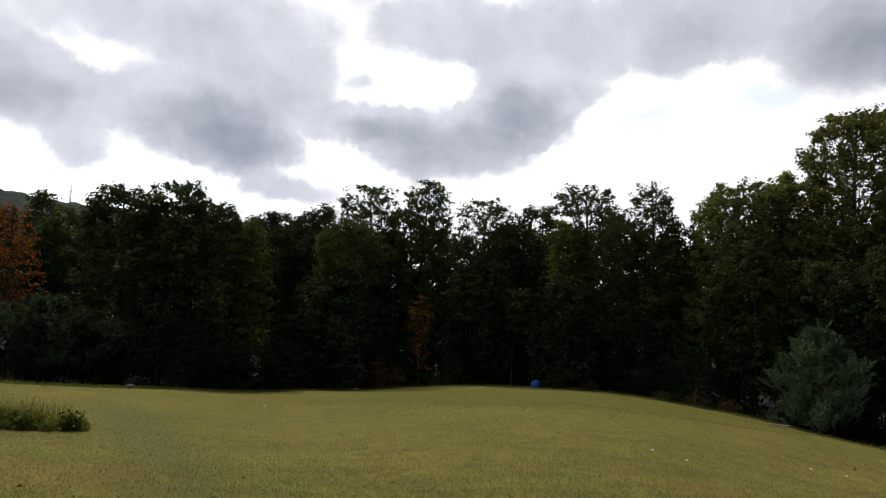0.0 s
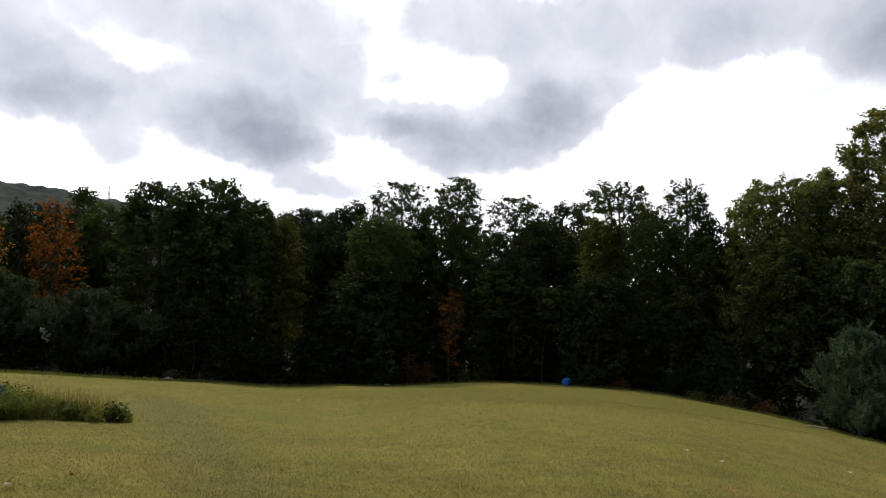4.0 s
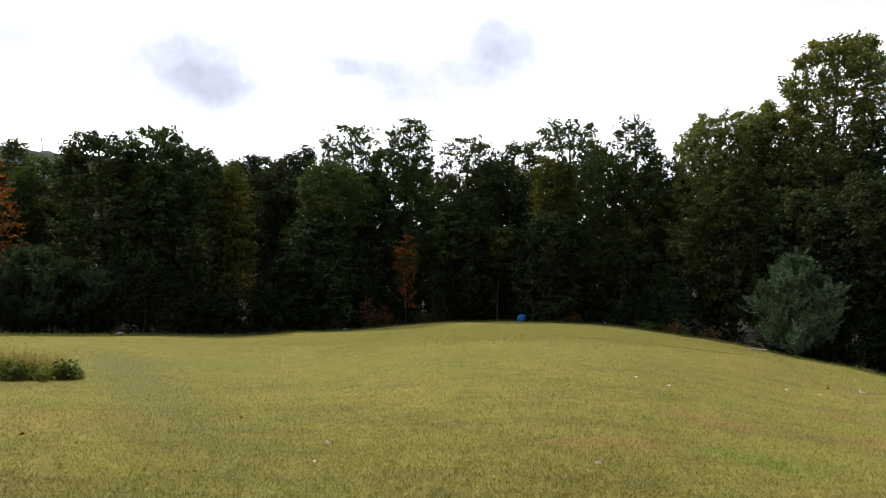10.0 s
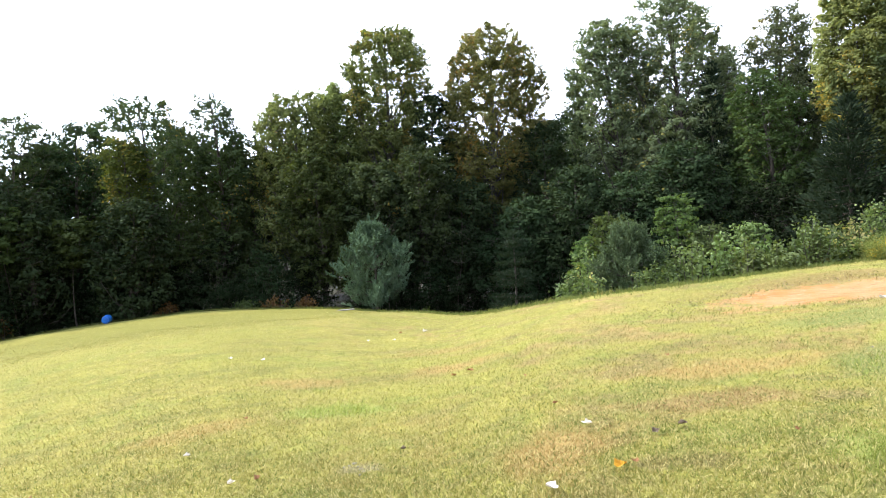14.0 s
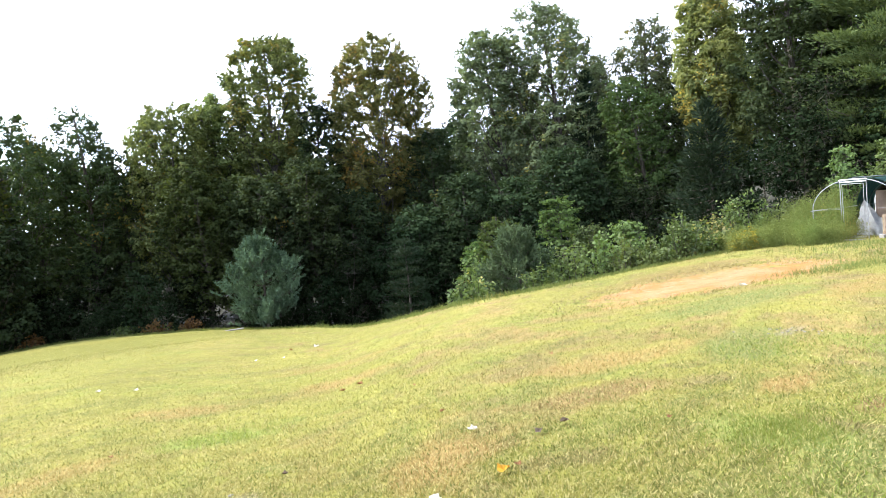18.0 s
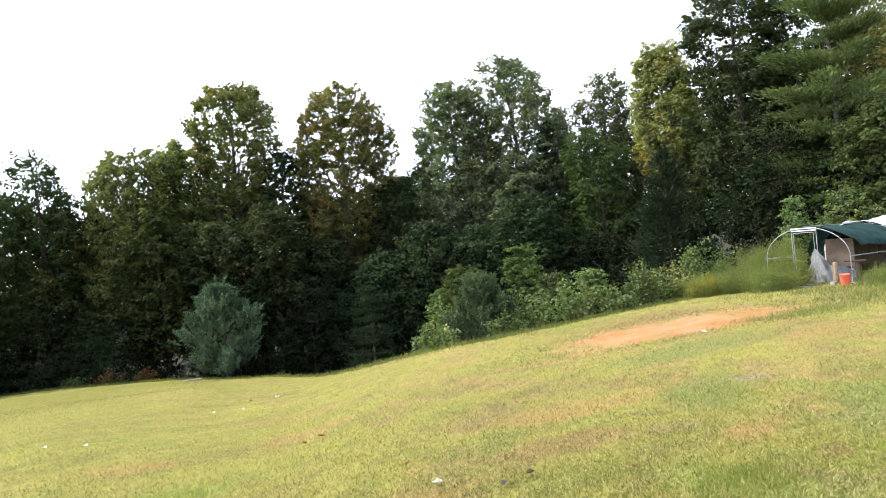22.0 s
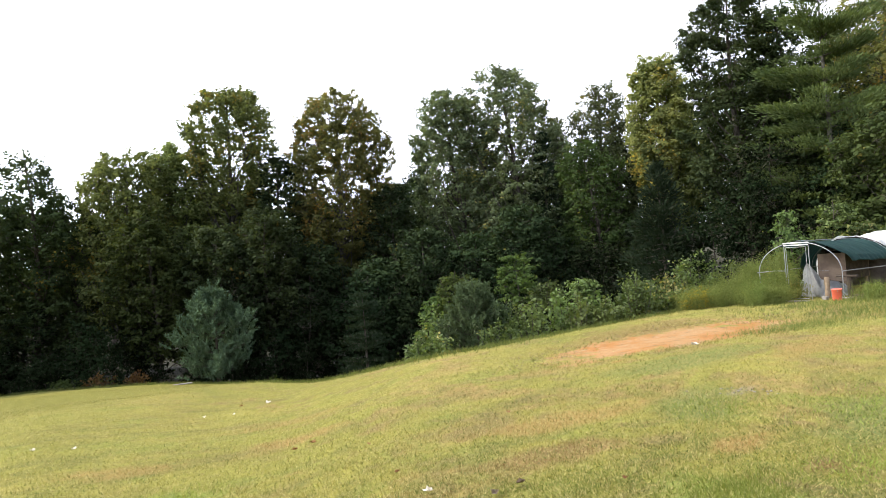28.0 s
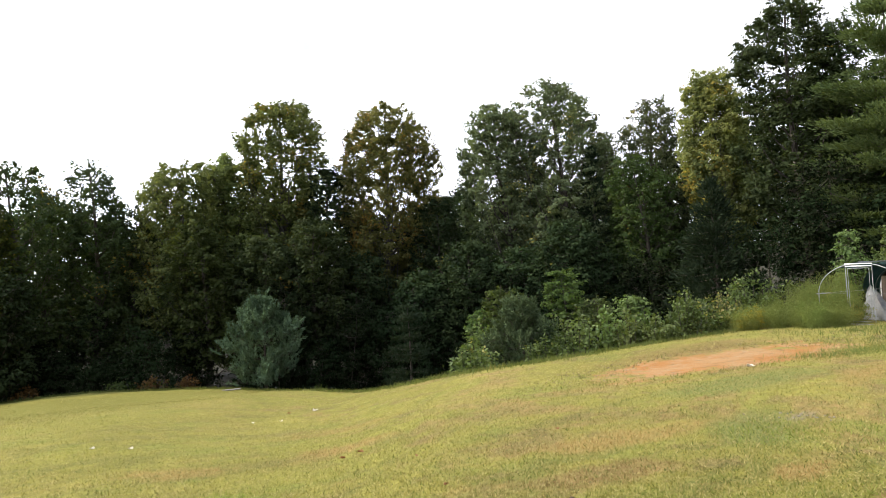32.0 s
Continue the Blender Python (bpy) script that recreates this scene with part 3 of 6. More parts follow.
def leaf_quads(rs, centres, size, width=0.62, up=0.6, along=None, outward=None):
    """A rhombic leaf or needle tuft at every centre."""
    n = len(centres)
    nor = rs.normal(0, 1, (n, 3)) + [0, 0, up] if outward is None else rs.normal(0, 0.6, (n, 3)) + outward * 1.5 + [0, 0, up * 0.7]
    nor /= np.linalg.norm(nor, axis=1)[:, None]
    tan = rs.normal(0, 1, (n, 3)) if along is None else along + rs.normal(0, 0.35, (n, 3))
    if along is None:
        tan -= nor * (tan * nor).sum(1)[:, None]
    tan /= np.linalg.norm(tan, axis=1)[:, None] + 1e-9
    bit = np.cross(nor, tan)
    bit /= np.linalg.norm(bit, axis=1)[:, None] + 1e-9
    s = (size * rs.uniform(0.65, 1.35, n))[:, None]
    w = s * width
    v = np.stack([centres - tan * s * 0.5, centres + bit * w * 0.5 - tan * s * 0.05, centres + tan * s * 0.5, centres - bit * w * 0.5 - tan * s * 0.05], 1)
    return v.reshape(-1, 3), np.arange(n * 4).reshape(-1, 4)


PROFILES = {   # share of the full radius at heights from the crown's foot to its top
    "oval": ([0, 0.12, 0.35, 0.6, 0.8, 0.92, 1.0], [0.45, 0.80, 1.0, 0.98, 0.86, 0.64, 0.25]),
    "round": ([0, 0.15, 0.4, 0.65, 0.85, 1.0], [0.6, 0.85, 1.0, 1.0, 0.85, 0.35]),
    "oak": ([0, 0.2, 0.5, 0.75, 0.9, 1.0], [0.8, 0.95, 1.0, 1.0, 0.88, 0.50]),
    "dome": ([0, 0.3, 0.5, 0.7, 0.82, 0.92, 0.97, 1.0], [0.45, 0.70, 0.88, 1.0, 0.92, 0.74, 0.56, 0.30]),
    "egg": ([0, 0.2, 0.45, 0.65, 0.80, 0.92, 0.97, 1.0], [0.40, 0.70, 1.0, 0.93, 0.76, 0.54, 0.40, 0.22]),
    "column": ([0, 0.2, 0.6, 0.85, 1.0], [0.6, 1.0, 0.9, 0.6, 0.15]),
    "bush": ([0, 0.1, 0.4, 0.75, 1.0], [0.8, 1.0, 1.0, 0.7, 0.2]),
}


def unit(v):
    return v / (np.linalg.norm(v, axis=-1, keepdims=True) + 1e-9)


def broadleaf(name, label, x, y, top, radius, foot, mat, seed, shape="round", leaves=8000, size=0.30, clumps=110, bark=None,
              group="", spread=0.62, trunk_r=None, category="tree", lobe=1.0, steep=0.7, layered=0.0, airy=0.22):
    """A tree: trunk, limbs that climb to the crown's skin, and leafy sprays along them. top: height of its top over the datum; foot: where the crown begins."""
    rs = np.random.RandomState(seed)
    z0 = gz(x, y) - 0.15
    h, f = top - z0, max(foot - z0, 0.15)
    root = thing(name, x, y, z0, 0, label, category, group)
    ts, ps = PROFILES[shape]
    phi0 = rs.uniform(0, 6.28, 7)
    bend = lambda tt: np.stack([0.14 * radius * np.sin(4 * tt + phi0[3]), 0.14 * radius * np.sin(4 * tt + phi0[4])], -1)
    # limb ends on the crown's skin
    nl = max(9, clumps // 8)
    t = np.clip((np.arange(nl) + rs.uniform(0, 1, nl)) / nl, 0, 1) ** 0.85
    prof = np.interp(t, ts, ps)
    phi = 2.39996 * np.arange(nl) + phi0[5] + rs.normal(0, 0.35, nl)
    lobes = 1 + lobe * (0.17 * np.sin(3 * phi + phi0[0] + 5 * t) + 0.11 * np.sin(5 * phi + phi0[1] - 9 * t) + rs.uniform(-0.20, 0.10, nl))
    reach = radius * prof * lobes * 0.86
    ez = f + t * (h - f - 0.30) + lobe * rs.normal(0, 0.03, nl) * (h - f) * (1 - t)
    ez[-1], reach[-1] = h - 0.35, 0.05
    way = np.column_stack([np.cos(phi), np.sin(phi)])
    end = np.column_stack([bend(ez / h) + way * reach[:, None], ez])
    zb = np.clip(ez - reach * (steep + rs.uniform(0, 0.5, nl)) - 0.04 * h, 0.10 * h if f > 0.5 else 0.05, 0.93 * h)
    base = np.column_stack([bend(zb / h), zb])
    mid = base * 0.48 + end * 0.52
    mid[:, 2] -= 0.12 * reach
    mid[:, :2] += way * 0.08 * reach[:, None]
    tr = trunk_r or 0.016 * h + 0.03
    zs = np.linspace(0, 0.95 * h, 9)
    trunk_rad = tr * (1 - 0.86 * (zs / zs[-1]) ** 0.9)
    paths = [(np.column_stack([bend(zs / h), zs]), trunk_rad * np.where(zs < 0.01, 1.35, 1.0))]
    for k in range(nl):
        rb = max(0.010, np.interp(zb[k], zs, trunk_rad) * 0.38 * rs.uniform(0.6, 1.0))
        paths.append((np.array([base[k], mid[k], end[k]]), np.array([rb, rb * 0.6, 0.010])))
    # sprays through the crown's outer parts, each drawn towards the nearest limb
    n = int(clumps * 1.6)
    t2 = rs.uniform(0, 1, n * 4) ** 0.9
    p2 = np.interp(t2, ts, ps)
    t2 = t2[rs.uniform(0, 1, n * 4) < p2 + 0.10][:n]
    n = len(t2)
    p2 = np.interp(t2, ts, ps)
    a2 = rs.uniform(0, 2 * np.pi, n)
    wavy = 1 + lobe * (0.17 * np.sin(3 * a2 + phi0[0] + 5 * t2) + 0.11 * np.sin(5 * a2 + phi0[1] - 9 * t2) + 0.08 * np.sin(2 * a2 + phi0[2] + 14 * t2))
    r2 = radius * p2 * wavy * 0.92 * np.maximum(rs.uniform(0, 1, n), rs.uniform(0, 1, n)) ** 0.6
    z2 = f + t2 * (h - f - 0.35)
    centre = np.column_stack([bend(z2 / h) + np.column_stack([np.cos(a2), np.sin(a2)]) * r2[:, None], z2])
    sv = np.array([0.45, 0.65, 0.85, 1.0])[:, None, None]
    nodes = ((1 - sv) ** 2 * base + 2 * sv * (1 - sv) * mid + sv ** 2 * end).reshape(-1, 3)
    near = nodes[np.argmin(((centre[:, None] - nodes[None]) ** 2).sum(-1), axis=1)]
    centre = centre + (near - centre) * airy
    aim = unit(unit(centre - near) * 0.6 + rs.normal(0, 1, (n, 3)) * [0.55, 0.55, 0.40 * (1 - layered)]
               + np.column_stack([np.cos(a2) * 0.45, np.sin(a2) * 0.45, np.full(n, (0.25 + 0.3 * steep) * (1 - layered))]))
    length = (spread * 1.7 * rs.uniform(0.55, 1.35, n))[:, None]
    start, tip = centre - aim * length * 0.5, centre + aim * length * 0.5
    tip[:, 2] = np.minimum(tip[:, 2], h - rs.uniform(0, 0.25, n))
    for k in range(n):
        paths.append((np.array([near[k], start[k], tip[k]]), np.array([0.014, 0.009, 0.004])))
    tv, tf = tubes(paths[:1], 9)
    lv, lf = tubes(paths[1:nl + 1], 5)
    sp, sf = tubes(paths[nl + 1:], 3)
    mesh_object("trunk", np.vstack([tv, lv, sp]), np.vstack([tf, lf + len(tv), sf + len(tv) + len(lv)]), bark or BARK, root, True)
    # leaves
    weight = length[:, 0] * rs.uniform(0.6, 1.4, n)
    idx = np.repeat(np.arange(n), rs.multinomial(leaves, weight / weight.sum()))
    u = rs.uniform(0.05, 1.08, (leaves, 1))
    thick = 0.36 * length[idx] * (1.15 - 0.55 * u)
    off = rs.normal(0, 1, (leaves, 3)) * [1, 1, 0.62 - 0.35 * layered] * thick * 0.52
    pts = start[idx] + (tip - start)[idx] * u + off
    pts[:, 2] = np.maximum(pts[:, 2], 0.12)
    out = unit(off) * 0.8 + aim[idx] * 0.5 + [0, 0, 0.35]
    v, q = leaf_quads(rs, pts, size, outward=unit(out))
    mesh_object("crown", v, q, mat, root)
    return root


def conifer(name, label, x, y, top, radius, foot, mat, seed, tufts=6000, size=0.26, whorls=16, droop=0.0, rise=0.35, fill=1.0, bark=None,
            taper=0.85, flat=0.35, group="", round_top=0.0):
    """A pine: a straight trunk, whorls of boughs, and needle tufts along them."""
    rs = np.random.RandomState(seed)
    z0 = gz(x, y) - 0.1
    h, f = top - z0, max(foot - z0, 0.1)
    root = thing(name, x, y, z0, 0, label, "tree", group)
    tr = 0.014 * h + 0.03
    zs = np.linspace(0, h * 0.98, 8)
    line = np.column_stack([0.04 * np.sin(zs * 0.7 + seed), 0.04 * np.cos(zs * 0.6 + seed), zs])
    paths, pts, way = [(line, tr * (1 - 0.93 * zs / h))], [], []
    per = tufts // (whorls * 7)
    for k in range(whorls):
        t = (k + rs.uniform(0.1, 0.9)) / whorls
        z = f + (h - f) * t
        shape_k = (1 - t) ** taper * (1 - round_top) + round_top * math.sqrt(max(0.0, 1 - (2 * t - 0.75) ** 2 / 1.6))
        for b in range(7):
            a = rs.uniform(0, 2 * np.pi)
            length = radius * shape_k * rs.uniform(0.6, 1.12) + 0.12
            up = rise * (0.4 + 0.9 * t) - droop
            tip = np.array([math.cos(a) * length, math.sin(a) * length, z + up * length])
            root_p = np.array([0, 0, z])
            mid = root_p * 0.5 + tip * 0.5 + [0, 0, -0.06 * length]
            paths.append((np.array([root_p, mid, tip]), np.array([0.012 + 0.010 * length, 0.012, 0.004])))
            m = max(4, int(per * fill * (0.35 + length / radius)))
            s = rs.uniform(0.22, 1.0, m) ** 0.75
            p = np.where(s[:, None] < 0.5, root_p + (mid - root_p) * s[:, None] * 2, mid + (tip - mid) * (s[:, None] * 2 - 1))
            side = rs.normal(0, 1, (m, 3)) * np.array([1, 1, flat]) * (0.16 + 0.20 * length * (1 - 0.6 * s[:, None]))
            pts.append(p + side)
            w = (tip - root_p) / (np.linalg.norm(tip - root_p) + 1e-6)
            way.append(w * 0.7 + side * 0.9 + [0, 0, 0.55])
    m = 60
    pts.append(np.column_stack([rs.normal(0, 0.07, m), rs.normal(0, 0.07, m), h - rs.uniform(0, 0.9, m)]))
    way.append(rs.normal(0, 0.5, (m, 3)) + [0, 0, 1.0])
    tv, tf = tubes(paths[:1], 8)
    lv, lf = tubes(paths[1:], 4)
    mesh_object("trunk", np.vstack([tv, lv]), np.vstack([tf, lf + len(tv)]), bark or BARK, root, True)
    pts, way = np.concatenate(pts), np.concatenate(way)
    out = np.column_stack([pts[:, 0], pts[:, 1], 0.6 * np.hypot(pts[:, 0], pts[:, 1]) + 0.1])
    v, q = leaf_quads(rs, pts, size, 0.30, 0.2, way, out / (np.linalg.norm(out, axis=1)[:, None] + 1e-6))
    mesh_object("crown", v, q, mat, root)
    return root


def white_pine(name, label, x, y, top, radius, mat, seed, whorls=9, boughs=5, shoots=9, needles=34, size=0.17, group=""):
    """A young pine: uneven boughs that sweep upwards, each ending in a bunch of upright brushes of needles."""
    rs = np.random.RandomState(seed)
    z0 = gz(x, y) - 0.1
    h = top - z0
    root = thing(name, x, y, z0, 0, label, "tree", group)
    zs = np.linspace(0, h * 0.97, 7)
    paths = [(np.column_stack([0.03 * np.sin(zs + seed), 0.03 * np.cos(zs + seed), zs]), (0.014 * h + 0.02) * (1 - 0.93 * zs / h))]
    brush = 0.075 * h + 0.08
    lead = np.column_stack([rs.normal(0, 0.10, 6), rs.normal(0, 0.10, 6), h - brush * np.array([0.7, 1.0, 1.2, 1.5, 1.9, 2.2])])
    shoots_p, shoots_d = [lead], [unit(np.column_stack([lead[:, :2] * 3, np.ones(6)]))]
    for k in range(whorls):
        t = (k + 0.5 + rs.uniform(-0.3, 0.3)) / whorls
        z = 0.06 * h + 0.76 * h * t
        girth = np.interp(t, [0, 0.12, 0.35, 0.6, 0.82, 1.0], [0.50, 0.78, 1.0, 0.86, 0.52, 0.16])
        for b in range(boughs):
            a = 2 * np.pi * (b + 0.37 * k) / boughs + rs.normal(0, 0.3)
            length = radius * girth * rs.uniform(0.55, 1.15)
            rise = (0.15 + 0.55 * t + rs.normal(0, 0.10)) * length
            out = np.array([math.cos(a), math.sin(a), 0])
            foot = np.array([0, 0, z])
            tip, mid = foot + out * length + [0, 0, rise], foot + out * length * 0.55 + [0, 0, rise * 0.3]
            paths.append((np.array([foot, mid, tip]), np.array([0.010 + 0.008 * length, 0.011, 0.005])))
            # a bunch at the tip and a smaller one half way
            for centre, count, wide in ((tip, shoots, 0.15), (mid * 0.4 + tip * 0.6, shoots // 2 + 1, 0.20), (mid, shoots // 2, 0.20)):
                p = centre + rs.normal(0, 1, (count, 3)) * [1, 1, 0.55] * (wide * (0.35 + 0.5 * length))
                d = unit(out * 0.35 + (p - centre) * 1.1 + [0, 0, 0.9] + rs.normal(0, 0.22, (count, 3)))
                shoots_p.append(p)
                shoots_d.append(d)
                for q, e in zip(p, d):
                    paths.append((np.array([centre, q, q + e * brush]), np.array([0.006, 0.005, 0.003])))
    p, d = np.concatenate(shoots_p), np.concatenate(shoots_d)
    n = len(p) * needles
    idx = np.repeat(np.arange(len(p)), needles)
    along = rs.uniform(0.0, 1.0, n)[:, None]
    way = unit(d[idx] * (0.55 + 0.6 * along) + rs.normal(0, 1, (n, 3)) * 0.45)
    pts = p[idx] + d[idx] * along * brush * 1.25 + way * size * 0.45
    pts[:, 2] = np.maximum(pts[:, 2], 0.1)
    tv, tf = tubes(paths[:1], 8)
    lv, lf = tubes(paths[1:], 3)
    mesh_object("trunk", np.vstack([tv, lv]), np.vstack([tf, lf + len(tv)]), BARK, root, True)
    v, q = leaf_quads(rs, pts, size, 0.20, 0.2, way, unit(way + [0, 0, 0.5]))
    mesh_object("crown", v, q, mat, root)
    return root


def tuft_stuff(name, label, spots, mat, seed, height, width=0.02, lean=0.35, category="grass", uneven=0.0):
    """Upright blades at the spots (x, y): one object of stuff."""
    rs = np.random.RandomState(seed)
    n = len(spots)
    z = ground_z(spots[:, 0], spots[:, 1])[0]
    lift = 0.0012 * np.hypot(spots[:, 0], spots[:, 1]) if height < 0.1 else 0.0
    base = np.column_stack([spots, z - 0.004 + lift])
    patchy = 1.0 - uneven * 0.3 + uneven * 0.38 * np.sin(1.9 * spots[:, 0] + 0.7) * np.sin(2.3 * spots[:, 1] + 1.1) + uneven * 0.16 * np.sin(6.1 * spots[:, 0]) * np.sin(5.3 * spots[:, 1])
    hgt = (height * patchy * rs.uniform(0.45, 1.3, n))[:, None]
    a = rs.uniform(0, 2 * np.pi, n)
    broad = np.maximum(1.0, np.hypot(spots[:, 0], spots[:, 1]) / 13.0) if height < 0.1 else 1.0
    side = np.column_stack([np.cos(a), np.sin(a), np.zeros(n)]) * (width * broad * rs.uniform(0.6, 1.3, n))[:, None] * 0.5
    tilt = np.column_stack([rs.normal(0, lean, n), rs.normal(0, lean, n), np.ones(n)])
    tip = base + tilt / np.linalg.norm(tilt, axis=1)[:, None] * hgt
    v = np.stack([base - side, base + side, tip], 1).reshape(-1, 3)
    ob = mesh_object(name, v, np.arange(n * 3).reshape(-1, 3), mat)
    return tagged(ob, label, category, kind="stuff")


def top_at(dist, up_deg):
    """Height over the datum of what stands that many degrees above eye level."""
    return 1.7 + dist * math.tan(radians(up_deg))


def shrub(name, label, x, y, top, radius, mat, seed, stems=11, per=190, size=0.13, group="", category="shrub", hang=0.16, slim=0.66, dome=0.42):
    """Many upright shoots from one foot, leafy along their upper parts."""
    rs = np.random.RandomState(seed)
    z0 = gz(x, y) - 0.08
    h = max(top - z0, 0.5)
    root = thing(name, x, y, z0, 0, label, category, group)
    soft = category in ("weeds", "flowers")
    paths, pts = [], []
    for k in range(stems):
        a, out = rs.uniform(0, 2 * np.pi), radius * rs.uniform(0.05, 1.0) ** 0.7
        tall = h * (1.04 - dome * (out / radius) ** 1.3) * rs.uniform(0.5 + 0.5 * dome, 1.0)
        if k == 0:
            out, tall = 0.1 * radius, h
        tip = np.array([math.cos(a) * out, math.sin(a) * out, tall])
        foot = np.array([math.cos(a) * out * 0.2, math.sin(a) * out * 0.2, 0.0])
        mid = np.array([tip[0] * 0.75, tip[1] * 0.75, tall * 0.5])
        paths.append((np.array([foot, mid, tip]), np.array([0.022, 0.013, 0.004]) * (0.45 if soft else 1.0)))
        s = rs.uniform(0.12, 1.0, per) ** 0.8
        p = np.where(s[:, None] < 0.5, foot + (mid - foot) * s[:, None] * 2, mid + (tip - mid) * (s[:, None] * 2 - 1))
        width = hang * (1.5 - 0.95 * s[:, None]) * (0.6 + 0.5 * h)
        pts.append(p + rs.normal(0, 1, (per, 3)) * width * [1, 1, 0.7])
    pts = np.concatenate(pts)
    pts[:, 2] = np.maximum(pts[:, 2], 0.1)
    v, f = tubes(paths, 4)
    mesh_object("stem", v, f, TALL_GRASS if soft else BARK, root, True)
    lv, lf = leaf_quads(rs, pts, size, slim, 0.9)
    mesh_object("foliage", lv, lf, mat, root)
    return root

